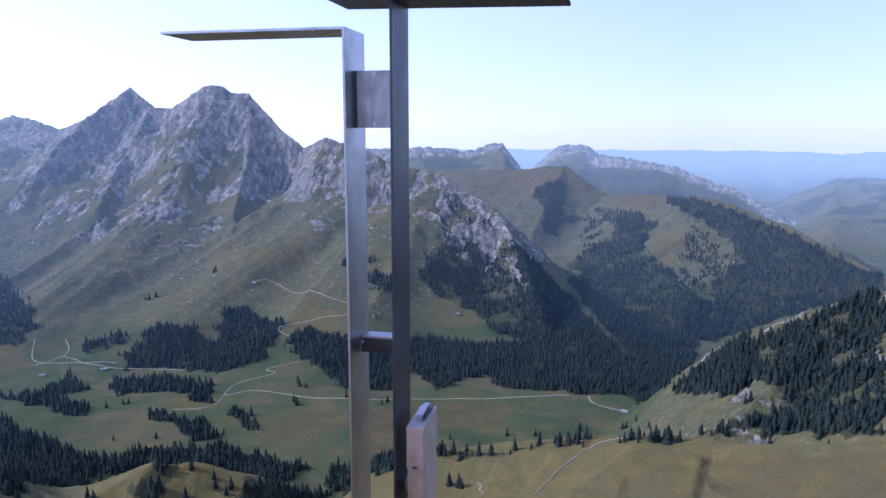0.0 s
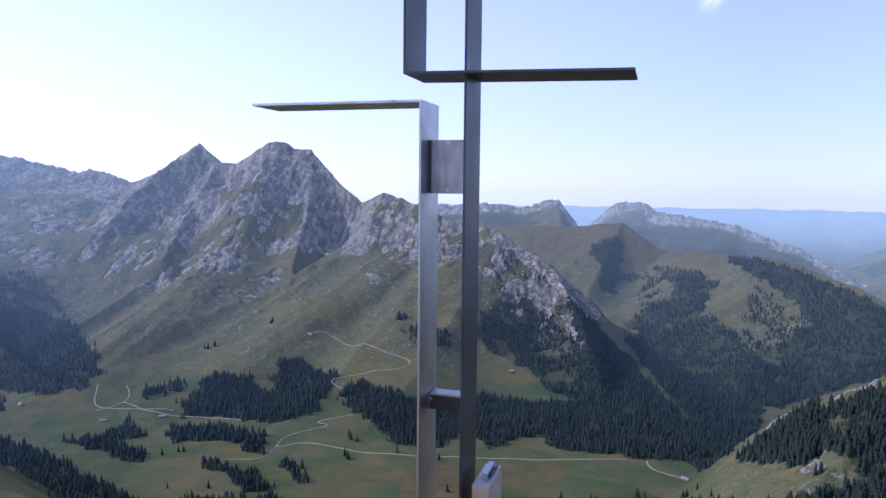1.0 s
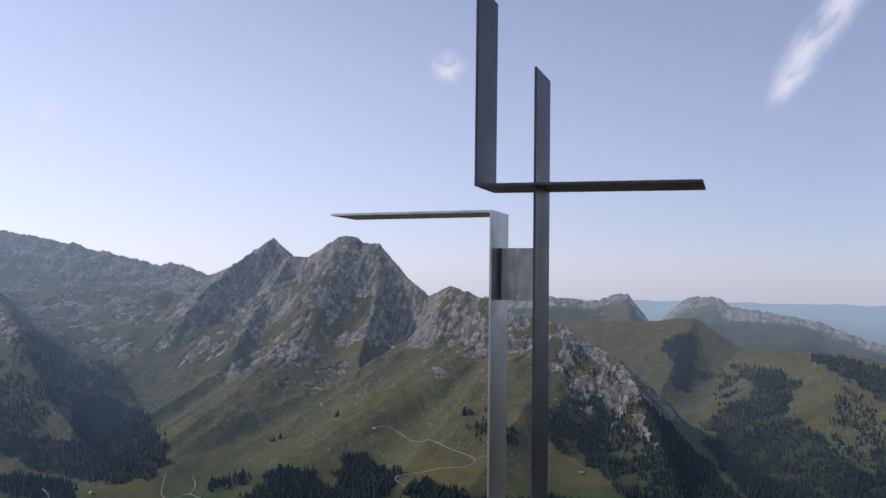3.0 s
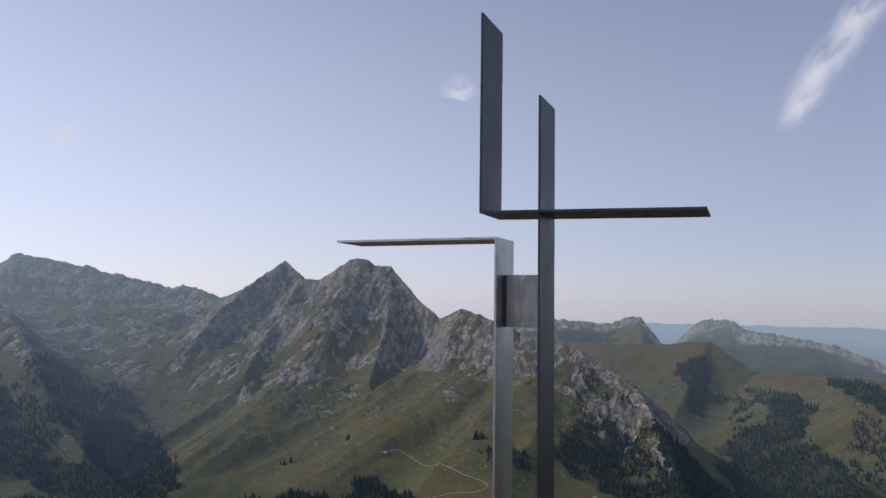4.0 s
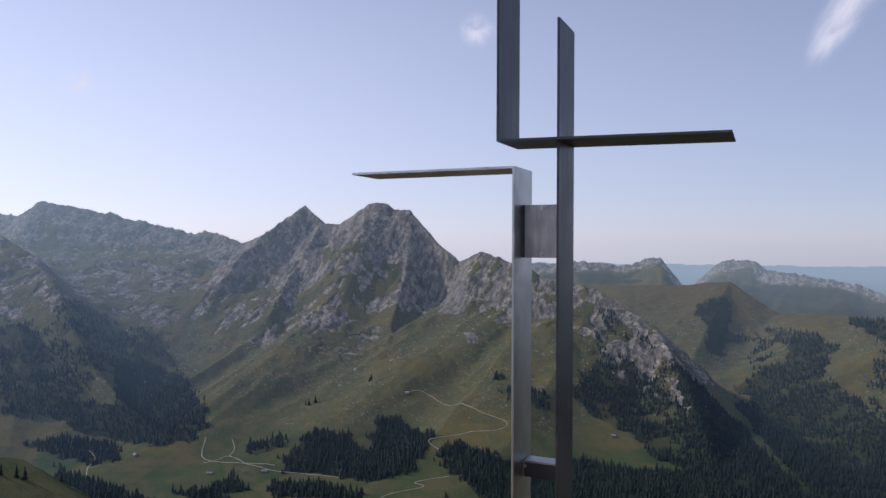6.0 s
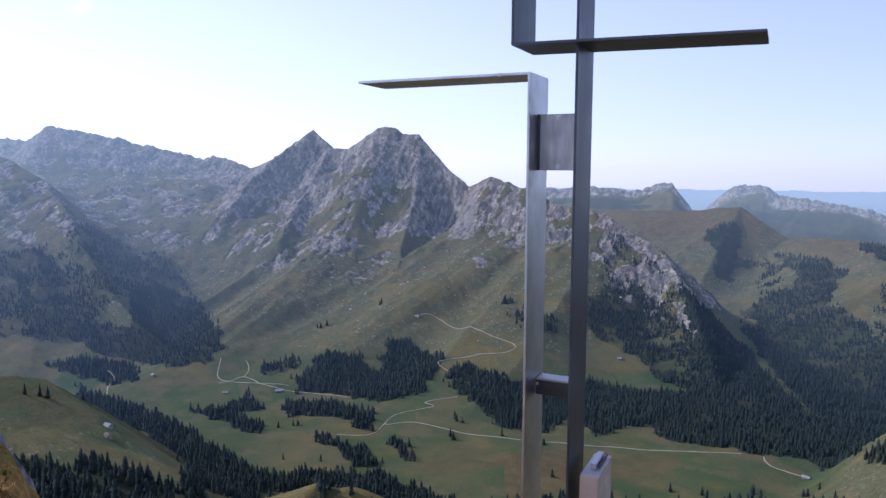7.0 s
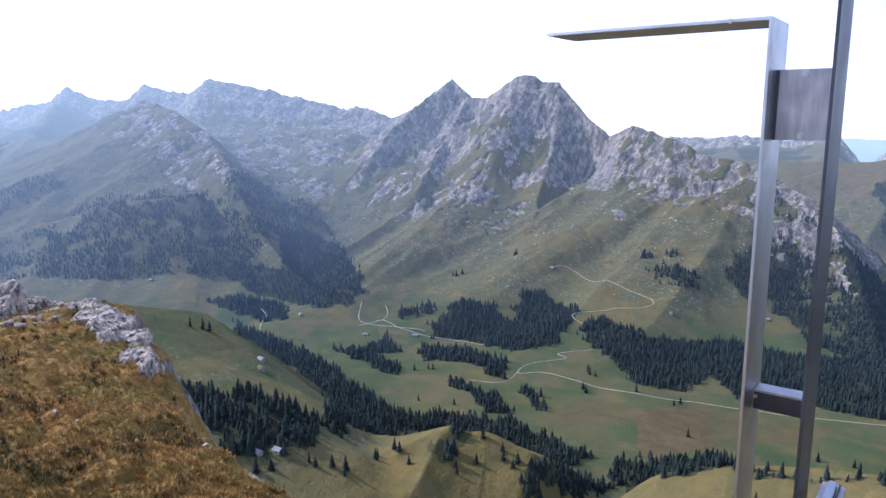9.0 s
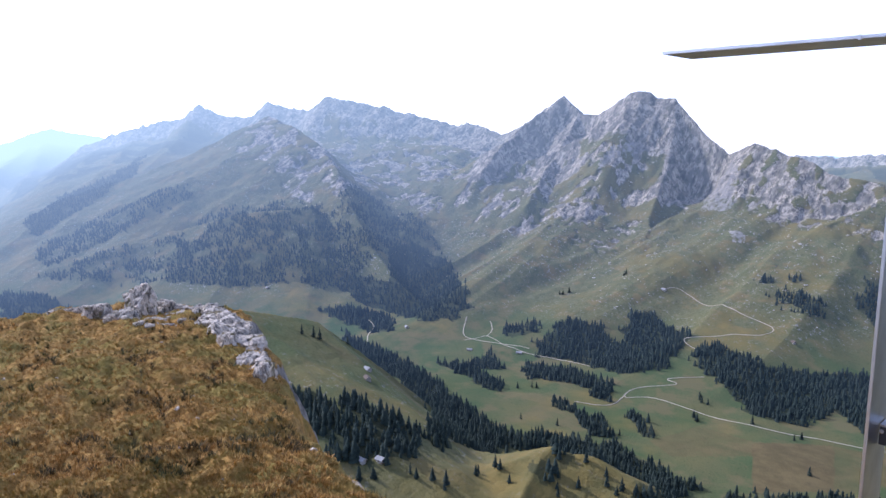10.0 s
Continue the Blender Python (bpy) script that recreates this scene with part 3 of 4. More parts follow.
TRACKS = [
    [(48, 1288), (9, 1299), (-6, 1318), (-10, 1342)],
    [(-1315, 1076), (-1369, 1124), (-1408, 1175), (-1463, 1202)],
    [(-1139, 1313), (-1158, 1354), (-1191, 1384)],
    [(-1164, 1256), (-1147, 1284), (-1139, 1313), (-1066, 1288), (-997, 1287), (-931, 1308), (-842, 1316)],
    [(-894, 1725), (-850, 1764), (-690, 1687), (-587, 1662), (-596, 1621), (-657, 1586), (-728, 1525), (-678, 1491)],
    [(-613, 1381), (-666, 1329), (-640, 1314), (-693, 1253), (-688, 1202), (-643, 1229), (-515, 1220), (-421, 1229), (-358, 1258)],
    [(-357, 1258), (-260, 1284), (-161, 1308), (-46, 1340)],
    [(-694, 1213), (-688, 1162), (-707, 1134), (-746, 1116)],
    [(-1242, 1350), (-1188, 1282), (-1118, 1277), (-1006, 1310)],
    [(-52, 640), (-36, 695), (-14, 732), (10, 756), (42, 767)],
]
FIELDS = [
    (0.9, [(-425, 1153), (-330, 1251), (-276, 1069), (-360, 991)]),
    (0.6, [(-335, 1247), (-137, 1285), (-156, 1194), (-263, 1126)]),
    (0.5, [(-557, 1055), (-526, 1166), (-428, 1163), (-406, 1102), (-499, 1024)]),
    (0.45, [(-325, 1236), (-289, 1252), (-251, 1096), (-278, 1073)]),
    (1.0, [(102, 691), (114, 703), (116, 676), (114, 601), (102, 608), (103, 653)]),
]
SCREE = [
    [(-118, 716), (-113, 715), (-102, 670), (-107, 670)],
    [(-1430, 2293), (-1344, 2392), (-1320, 2375), (-1387, 2293), (-1407, 2221), (-1432, 2214)],
    [(-1031, 2209), (-1062, 2414), (-1042, 2454), (-962, 2340), (-937, 2222)],
    [(-1371, 2356), (-1343, 2404), (-1345, 2353), (-1363, 2307)],
    [(322, 1008), (340, 1005), (346, 964), (337, 924), (326, 934), (319, 965)],
    [(-876, 2060), (-841, 2073), (-812, 2045), (-830, 2014)],
    [(-1014, 2222), (-1023, 2286), (-1041, 2418), (-1040, 2464), (-991, 2366), (-969, 2280), (-927, 2230), (-973, 2215)],
]
HUTS = [(-1311, 1201), (-747, 610), (-571, 457), (-557, 472), (-889, 1731), (-1107, 1214), (-1805, 1108), (-3713, 1673), (55, 1281), (-891, 1728), (-530, 1633), (-352, 1780), (-200, 2279), (1147, 3197), (-1006, 1272), (-775, 634)]
LONE_TREES = [(-1024, 1765), (-1137, 1628), (-858, 601), (-573, 1275), (-538, 1190), (-456, 1231), (-875, 1104), (-855, 1125), (-768, 980), (-702, 999), (-504, 598), (-491, 502), (-526, 486), (-515, 581), (-555, 441), (-546, 452), (-519, 488), (-423, 660), (-397, 661), (-376, 659), (-474, 587), (-431, 617), (-604, 1042), (-1023, 1753), (-1139, 1630), (-552, 1266), (-375, 1234), (-319, 1098), (-171, 765), (-227, 1094), (-135, 699), (-139, 1136), (-92, 1137), (-20, 1185), (54, 1178), (196, 944), (133, 919), (157, 899), (249, 1027), (-337, 1391), (83, 1081)]


# ---- helpers for things ----
def box(bm, x0, x1, y0, y1, z0, z1):
    made = bmesh.ops.create_cube(bm, size=1.0)["verts"]
    for v in made:
        v.co = Vector(((x0 + x1) / 2 + v.co.x * (x1 - x0), (y0 + y1) / 2 + v.co.y * (y1 - y0), (z0 + z1) / 2 + v.co.z * (z1 - z0)))
    return made


def part(name, bm, material, parent=None, label="", bevel=0.0):
    if bevel:
        bmesh.ops.bevel(bm, geom=list(bm.edges), offset=bevel, segments=2, affect="EDGES", clamp_overlap=True)
    bmesh.ops.recalc_face_normals(bm, faces=bm.faces)
    mesh = bpy.data.meshes.new(name)
    bm.to_mesh(mesh)
    bm.free()
    mesh.materials.append(material)
    ob = new(name, mesh)
    ob.parent = parent
    if label:
        tagged(ob, label)
    return ob


def slab(name, parent, x0, x1, y0, y1, z0, z1, material=None, label="", bevel=0.0015):
    bm = bmesh.new()
    box(bm, x0, x1, y0, y1, z0, z1)
    return part(name, bm, material or STEEL, parent, label, bevel)


# ---- the summit cross ----
def bolt(parent, x, y, z, size=0.009, facing=(90, 0, 0)):
    bm = bmesh.new()
    bmesh.ops.create_cone(bm, cap_ends=True, segments=6, radius1=size, radius2=size * 0.92, depth=size, matrix=pose(x, y, z, *facing))
    bmesh.ops.create_cone(bm, cap_ends=True, segments=16, radius1=size * 1.5, radius2=size * 1.5, depth=size * 0.35, matrix=pose(x, y + size * 0.4, z, *facing))
    return part("bolt", bm, STEEL, parent)


def bent_plate(name, parent, outline, y0, y1, material, label):
    """A plate folded along a run of corners (x, z), as deep as y0 to y1."""
    bm = bmesh.new()
    front = [bm.verts.new((x, y0, z)) for x, z in outline]
    face = bm.faces.new(front)
    out = bmesh.ops.extrude_face_region(bm, geom=[face])
    for v in out["geom"]:
        if isinstance(v, bmesh.types.BMVert):
            v.co.y = y1
    return part(name, bm, material, parent, label, 0.002)


cross = tagged(new("summit_cross"), "modern summit cross of bent steel plates on two posts", "summit cross")
thick = 0.013
bent_plate("left_post", cross, [(-1.0, 2.1), (-1.0, 2.1 - thick), (-thick, 2.1 - thick), (-thick, -1.3), (0.0, -1.3), (0.0, 2.1)], 2.985, 3.29, STEEL,
           "bright brushed stainless steel post with its folded arm")
bent_plate("arm", cross, [(-0.087, 3.337), (-0.087, 2.226), (1.07, 2.205), (1.07, 2.205 + thick), (-0.087 + thick, 2.226 + thick), (-0.087 + thick, 3.337)], 2.94, 3.284, DARK_STEEL,
           "dark steel plate folded into upright and arm")
slab("middle_post", cross, 0.2235, 0.2365, 3.0, 3.305, -1.3, 2.86, DARK_STEEL, "dark weathered steel post")
plate = slab("connecting_plate", cross, 0.016, 0.223, 3.113, 3.123, 1.613, 1.899, PLATE, "square stainless plate between the posts")
# dark strip stands in for the shaded slit and the post's mirror image
slab("dark_slit_strip", plate, 0.001, 0.0155, 3.114, 3.122, 1.613, 1.899, DARK_STEEL, bevel=0.0)
for x, z in ((0.114, 1.882), (0.112, 1.632)):
    bolt(plate, x, 3.108, z)
bm = bmesh.new()
box(bm, 0.004, 0.223, 3.15, 3.158, 0.41, 0.4895)
# dark steel on the front paints in the ground that it reflects
brace = part("brace", bm, DARK_STEEL, cross, "angle iron brace between the posts, dark ground reflection painted into its front", 0.001)
slab("flange", brace, 0.004, 0.223, 3.15, 3.25, 0.49, 0.5, STEEL)
bolt(brace, 0.012, 3.145, 0.47, 0.006)
bolt(cross, -0.16, 2.981, 2.092, 0.007)
slab("base_plate", cross, -0.16, 0.4, 2.9, 3.45, -1.32, -1.3, STEEL)

# the box for the summit book, held off the middle post
book_box = tagged(new("summit_book_box"), "tall narrow stainless steel summit book box beside the cross", "box")
slab("body", book_box, 0.293, 0.381, 3.024, 3.336, -1.25, -0.18, SATIN, bevel=0.004)
lid = slab("lid", book_box, 0.289, 0.385, 3.02, 3.34, -0.1795, 0.06, SATIN, "box lid with a hasp", bevel=0.004)
slab("hasp", lid, 0.318, 0.354, 3.11, 3.3, 0.0605, 0.092, STEEL, bevel=0.004)
slab("hinge_pin", lid, 0.36, 0.367, 3.13, 3.32, 0.0605, 0.076, DARK_STEEL)
# dark plate added in place of the lid's small recessed slot
slab("slot_patch", lid, 0.322, 0.35, 3.0165, 3.0195, -0.172, -0.158, DARK_STEEL)
for z in (-0.35, -0.9):
    slab("bracket", book_box, 0.237, 0.2925, 3.15, 3.26, z - 0.03, z + 0.03, STEEL)


# ---- the summit underfoot and the grassy shoulder below it ----
def summit_height(x, y):
    d = np.hypot(x, y)
    a = np.degrees(np.arctan2(-x, y)) % 360
    own = -0.62 * np.maximum(d - 2.0, 0) - 0.1 * np.maximum(d - 30, 0) + 0.05 * fbm(x, y, 1.3, 3, 11)
    beyond = (x + 33.5) * 0.372 + (y - 26.5) * 0.928 + 2.2 * fbm(x, y, 16, 3, 12) + 0.8 * fbm(x, y, 4, 3, 13) + 3.0 * np.exp(-(((d - 63) / 11) ** 2))
    turf = -18.6 - 0.05 * d + 0.8 * fbm(x, y, 14, 3, 14) + 0.7 * fbm(x, y, 3.6, 4, 15) + 0.42 * crags(x, y, 1.5, 2, 16)
    turf = turf - 0.045 * np.maximum(beyond + 5, 0) ** 2 * (beyond < 3) - np.where(beyond >= 3, 2.88 + 2.6 * (beyond - 3), 0)
    turf = turf - 0.9 * np.maximum(d - 116 - 3 * fbm(x, y, 25, 2, 17), 0) - 1.5 * np.maximum(a - 120, 0) * (a < 250)
    turf = np.where((a > 45) & (a < 250), turf, -400)
    return blend_max(own, turf, 3.0), beyond


def summit_ground():
    bearings = np.radians(np.concatenate([np.arange(46, 94, 0.1), np.arange(94, 406, 4.0)]))
    reach = np.concatenate([[0.0], np.geomspace(0.6, 36, 34), np.arange(37, 124, 0.29), np.geomspace(125, 170, 12)])
    a, r = np.meshgrid(bearings, reach)
    x, y = -r * np.sin(a), r * np.cos(a)
    z, beyond = summit_height(x, y)
    rows, cols = r.shape
    grid = np.arange(rows * cols).reshape(rows, cols)
    right = np.roll(grid, -1, 1)
    faces = np.stack([grid[:-1], right[:-1], right[1:], grid[1:]], -1).reshape(-1, 4)
    mesh = bpy.data.meshes.new("summit_ground")
    mesh.from_pydata(np.stack([x, y, z], -1).reshape(-1, 3), [], faces)
    mesh.polygons.foreach_set("use_smooth", np.ones(len(faces), bool))
    bare = smooth(1.5, 4.0, beyond + 1.2 * fbm(x, y, 2.5, 3, 18)) * smooth(72, 84, r)
    bare = np.maximum(bare, 0.36 * smooth(9, 5, r) * smooth(-0.2, 0.5, fbm(x, y, 2.4, 3, 19)))
    mesh.attributes.new("rock", "FLOAT", "POINT").data.foreach_set("value", bare.astype(np.float32).ravel())
    mesh.materials.append(TURF)
    return tagged(new("summit_ground", mesh), "golden brown autumn alpine turf with hummocks and bare rock", "ground", kind="structure")


summit_ground()


def tufts(count, seed, low, high, material, name, label, blades=8, patch=None):
    """Clumps of blades over the shoulder, joined."""
    chance = np.random.RandomState(seed)
    a, d = np.radians(chance.uniform(46, 92, count)), np.exp(chance.uniform(math.log(38), math.log(120), count))
    x, y = -d * np.sin(a), d * np.cos(a)
    z, beyond = summit_height(x, y)
    keep = (beyond < 2.2) & (z > -30)
    if patch is not None:
        keep &= fbm(x, y, patch, 3, seed) > 0.25
    x, y, z = x[keep], y[keep], z[keep]
    n = len(x)
    tall = chance.uniform(low, high, (n, 1))
    turn, lean = chance.uniform(0, 6.283, (n, blades)), chance.uniform(0.25, 1.0, (n, blades))
    root_x, root_y = x[:, None] + 0.25 * tall * np.cos(turn), y[:, None] + 0.25 * tall * np.sin(turn)
    tip = np.stack([root_x + tall * lean * np.cos(turn), root_y + tall * lean * np.sin(turn), z[:, None] + tall * chance.uniform(0.5, 1.1, (n, blades))], -1)
    half = 0.13 * tall
    left = np.stack([root_x - half * np.sin(turn), root_y + half * np.cos(turn), z[:, None] - 0.05 + 0 * turn], -1)
    right = np.stack([root_x + half * np.sin(turn), root_y - half * np.cos(turn), z[:, None] - 0.05 + 0 * turn], -1)
    co = np.stack([left, right, tip], 2).reshape(-1, 3)
    mesh = bpy.data.meshes.new(name)
    mesh.from_pydata(co, [], np.arange(len(co)).reshape(-1, 3))
    mesh.materials.append(material)
    return tagged(new(name, mesh), label, "grass", kind="stuff")


tufts(52000, 31, 0.1, 0.34, GRASS, "grass", "golden and olive tussock grass on the mountain shoulder")
tufts(5200, 32, 0.3, 0.6, SHRUB, "dwarf_shrub", "dark dwarf shrubs and heather among the grass", 12, 7)


def outcrop(name, label, a, d, size, sink, seed, group="limestone outcrops", shape=(1, 1, 1), planes=13, turn=None):
    """A weathered limestone block: a body cut by random joint planes, then bedded, split and worn."""
    chance = random.Random(seed)
    bm = bmesh.new()
    bmesh.ops.create_icosphere(bm, subdivisions=5 if size > 1.4 else 3, radius=1.0)
    shift = Vector((chance.uniform(-50, 50), chance.uniform(-50, 50), chance.uniform(-50, 50)))
    cuts = [(Vector((chance.gauss(0, 1), chance.gauss(0, 1), chance.gauss(0, 0.8))).normalized(), chance.uniform(0.55, 0.95)) for _ in range(planes)]
    cuts.append((Vector((chance.uniform(-0.2, 0.2), chance.uniform(-0.2, 0.2), 1)).normalized(), chance.uniform(0.6, 0.85)))
    for v in bm.verts:
        n = v.co.normalized()
        far = min([1.0] + [reach / n.dot(axis) for axis, reach in cuts if n.dot(axis) > 0.05])
        q = n * far
        step = noise.cell(Vector((q.x * 2.1, q.y * 2.1, q.z * 4.3)) + shift)
        edges = noise.voronoi(Vector((q.x * 1.5, q.y * 1.5, q.z * 0.9)) + shift)[0]
        cleft = -0.14 * max(0, 1 - (edges[1] - edges[0]) * 8)
        worn = 0.035 * noise.ridged_multi_fractal(q * 2.2 + shift, 0.9, 2.2, 4, 1.0, 2.0) - 0.04 + 0.018 * noise.fractal(q * 9 + shift, 0.8, 2.1, 3)
        v.co = Vector((q.x * shape[0], q.y * shape[1], q.z * shape[2])) * (0.98 + 0.08 * step + cleft + worn) * size
    x, y = -d * math.sin(radians(a)), d * math.cos(radians(a))
    z, _ = summit_height(np.array([x]), np.array([y]))
    ob = part(name, bm, LIMESTONE)
    spin = chance.uniform(0, 360) if turn is None else turn + chance.uniform(-15, 15)
    ob.matrix_world = pose(x, y, float(z[0]) - sink, chance.uniform(-8, 8), chance.uniform(-8, 8), spin)
    return tagged(ob, label, "rock", group)


outcrop("rock_outcrop", "tall weathered pale limestone outcrop on the turf ridge", 67.9, 110, 3.1, -0.9, 1, shape=(1.0, 0.9, 1.25))
outcrop("rock_outcrop", "split dark limestone block with a clean face", 70.6, 111, 2.3, -0.5, 2, shape=(0.9, 1, 1.1), planes=6)
outcrop("rock_outcrop", "jagged pale limestone outcrop leaning beside a taller one", 68.7, 107, 2.6, 0.5, 3, shape=(1.1, 1, 1.0))
outcrop("rock_outcrop", "jagged pale limestone outcrop leaning beside a taller one", 69.4, 108, 2.0, 0.4, 4, shape=(1.2, 1, 0.9))
for n, (a, d, size, sink) in enumerate([(66.2, 113, 2.0, 0.1), (65.6, 113, 1.7, 0.2), (64.9, 112, 1.9, 0.1), (64.2, 111, 1.6, 0.2), (63.4, 109, 2.3, 0.0), (62.8, 107, 2.1, 0.2), (71.4, 115, 1.5, 0.4),
                                        (72.3, 116, 1.5, 0.4), (73.4, 116, 1.2, 0.5), (67.1, 103, 1.3, 0.5), (66.2, 102, 1.1, 0.4), (65.9, 104, 0.9, 0.4), (67.4, 109, 1.1, 0.4)]):
    outcrop("rock_outcrop", "low crumbling limestone outcrop in grass", a, d, size, sink, 10 + n, shape=(1.3, 1, 0.9))
for n, (a, d, size, sink, shape) in enumerate([(62.4, 104, 2.7, 0.8, (1.2, 1.2, 0.9)), (62.0, 99, 3.0, 0.8, (1.1, 1.4, 1.0)), (61.2, 97, 3.0, 1.2, (1.2, 1.5, 1.0)), (61.8, 93, 2.9, 1.0, (1, 1.4, 1.2)),
                                               (60.8, 92, 3.0, 1.4, (1.2, 1.5, 1.1)), (60.5, 87, 2.9, 1.5, (1.1, 1.4, 1.3)), (61.3, 87, 2.4, 1.0, (0.9, 1.3, 1.2)), (59.9, 82, 2.7, 1.9, (1, 1.4, 1.4)),
                                               (59.4, 77, 2.2, 1.8, (0.9, 1.3, 1.4)), (58.9, 72.5, 1.9, 1.8, (0.8, 1.3, 1.5)), (58.4, 68, 1.6, 1.6, (0.8, 1.2, 1.5)), (57.9, 64.5, 1.3, 1.4, (0.8, 1.2, 1.4)),
                                               (51.9, 46.2, 0.9, 0.6, (1.0, 1.3, 0.9)), (51.4, 45.2, 1.1, 0.8, (1, 1.3, 1.0)), (50.8, 44.4, 1.0, 0.9, (1, 1.2, 1.1)), (50.3, 43.6, 0.9, 0.9, (1, 1.2, 1.0))]):
    outcrop("cliff_rock", "pale sunlit limestone cliff breaking off the turf edge", a, d, size, sink, 40 + n, "cliff rocks at the edge", shape, 11, a)
outcrop("rock_slab", "long flat pale limestone slab along the turf edge", 54.9, 51, 0.55, 0.1, 60, shape=(0.6, 2.6, 0.5), turn=54)
chance = random.Random(6)
for n in range(54):
    outcrop("rubble_stone", "angular pale limestone rubble along the rocky rim", chance.uniform(61.8, 69.5), chance.uniform(97, 113), chance.uniform(0.25, 0.7), 0.1, 140 + n, "rubble on the rim", (1.3, 1, 0.8))
chance = random.Random(4)
for n in range(46):
    outcrop("stone", "small pale limestone lying in the grass", chance.uniform(55, 77), chance.uniform(45, 110), chance.choice((0.1, 0.12, 0.16, 0.25)), 0.03, 80 + n, "stones in the grass", (1.4, 1, 0.6))


# ---- the ground sheet: fine where the walk looks, coarse elsewhere, out to the horizon ----
def inside(x, y, ring):
    """Which places lie in a ring of corners."""
    found = np.zeros(x.shape, bool)
    for (ax, ay), (bx, by) in zip(ring, ring[1:] + ring[:1]):
        if ay != by:
            found ^= ((ay > y) != (by > y)) & (x < ax + (bx - ax) * (y - ay) / (by - ay))
    return found


def cover(x, y, z, rock):
    """How rocky, dry, lush or wooded the ground is, 0 to 1."""
    r = np.hypot(x, y)
    dry = 0.15 + 0.5 * smooth(-0.1, 0.7, fbm(x, y, 260, 4, 81))
    dry = np.maximum(dry, 0.75 * smooth(-280, -210, z) * smooth(2400, 2800, y) * smooth(-1200, -600, x))
    dry = dry * smooth(-0.9, 0.2, fbm(x, y, 60, 4, 83))
    dry = np.maximum(dry, smooth(960, 830, r) * smooth(-620, -480, x) * (0.82 + 0.18 * fbm(x, y, 50, 3, 84)))
    soil = 0 * x
    for share, ring in FIELDS:
        soil = np.where(inside(x, y, ring), share, soil)
    shaded_hollow = inside(x + 7 * fbm(x, y, 30, 3, 87), y + 7 * fbm(x, y, 30, 3, 88), [(105, 690), (108, 640), (120, 540), (300, 440), (420, 540), (247, 640), (139, 700)])
    # soil tone partly paints the shade of a slope turned from the sun
    soil = np.where(shaded_hollow, 0.45 + 0.35 * fbm(x, y, 40, 4, 89), soil)
    dry = dry * (1 - 0.9 * smooth(-470, -495, z) * smooth(0.3, -0.2, fbm(x, y, 150, 3, 85)))
    scree = 0 * x
    for ring in SCREE:
        scree = np.where(inside(x + 10 * fbm(x, y, 30, 3, 86), y, ring), 0.55, scree)
    soil = np.maximum(soil, 0.75 * smooth(-330, -230, z) * smooth(2350, 2700, y) * smooth(-800, -450, x) * smooth(3500, 3350, r))
    bent_x, bent_y = x + 14 * fbm(x, y, 40, 3, 91), y + 14 * fbm(x, y, 40, 3, 92)
    wood = 0 * x
    for share, ring in WOODS:
        wood = np.where(inside(bent_x, bent_y, ring), np.maximum(wood, share), wood)
    groves = fbm(x * 0.6, y, 130, 5, 97)
    wood = np.maximum(wood, 0.95 * smooth(3550, 3750, r) * smooth(-0.15, 0.2, groves + 0.35 * smooth(-300, -200, z)) * (1 - rock))
    wood = np.maximum(wood, 0.8 * smooth(3300, 3500, r) * smooth(-500, -350, z) * smooth(-600, 0, x) * smooth(1200, 800, x) * (1 - rock))
    lush = np.maximum(smooth(-430, -485, z) * smooth(900, 1050, r), 0.6 * smooth(-550, -650, x) * smooth(1350, 1250, r))
    return {"rock": rock * (1 - 0.5 * wood), "dry": dry, "lush": lush, "wood": wood, "soil": soil, "scree": scree}


def sheet(name, reach, material, label):
    bearings = np.radians(np.concatenate([np.arange(-24, 80, 0.12), np.arange(80, 336, 4.0)]))
    a, r = np.meshgrid(bearings, reach)
    x, y = -r * np.sin(a), r * np.cos(a)
    z, rock = height(x, y)
    rows, cols = r.shape
    grid = np.arange(rows * cols).reshape(rows, cols)
    right = np.roll(grid, -1, 1)
    faces = np.stack([grid[:-1], grid[1:], right[1:], right[:-1]], -1).reshape(-1, 4)
    mesh = bpy.data.meshes.new(name)
    mesh.vertices.add(rows * cols)
    mesh.vertices.foreach_set("co", np.stack([x, y, z], -1).astype(np.float32).ravel())
    mesh.loops.add(faces.size)
    mesh.loops.foreach_set("vertex_index", faces.astype(np.int32).ravel())
    mesh.polygons.add(len(faces))
    mesh.polygons.foreach_set("loop_start", np.arange(0, faces.size, 4, dtype=np.int32))
    mesh.update(calc_edges=True)
    mesh.polygons.foreach_set("use_smooth", np.ones(len(faces), bool))
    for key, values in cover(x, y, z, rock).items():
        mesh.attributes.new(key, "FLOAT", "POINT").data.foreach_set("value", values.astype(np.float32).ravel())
    mesh.materials.append(material)
    mesh.flip_normals()
    return tagged(new(name, mesh), label, "ground" if name == "ground" else "distance", kind="structure")


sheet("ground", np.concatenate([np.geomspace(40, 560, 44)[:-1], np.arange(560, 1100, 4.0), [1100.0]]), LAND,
      "alpine valley with meadows, fields, woods and limestone slopes")
sheet("backdrop", np.concatenate([np.arange(1099.5, 2000, 4.5), np.arange(2000, 3450, 5.0), np.arange(3450, 4990, 11.0)]), HAZE_PAINTED_LAND, "limestone peaks, far ranges and lowland plain with painted haze")


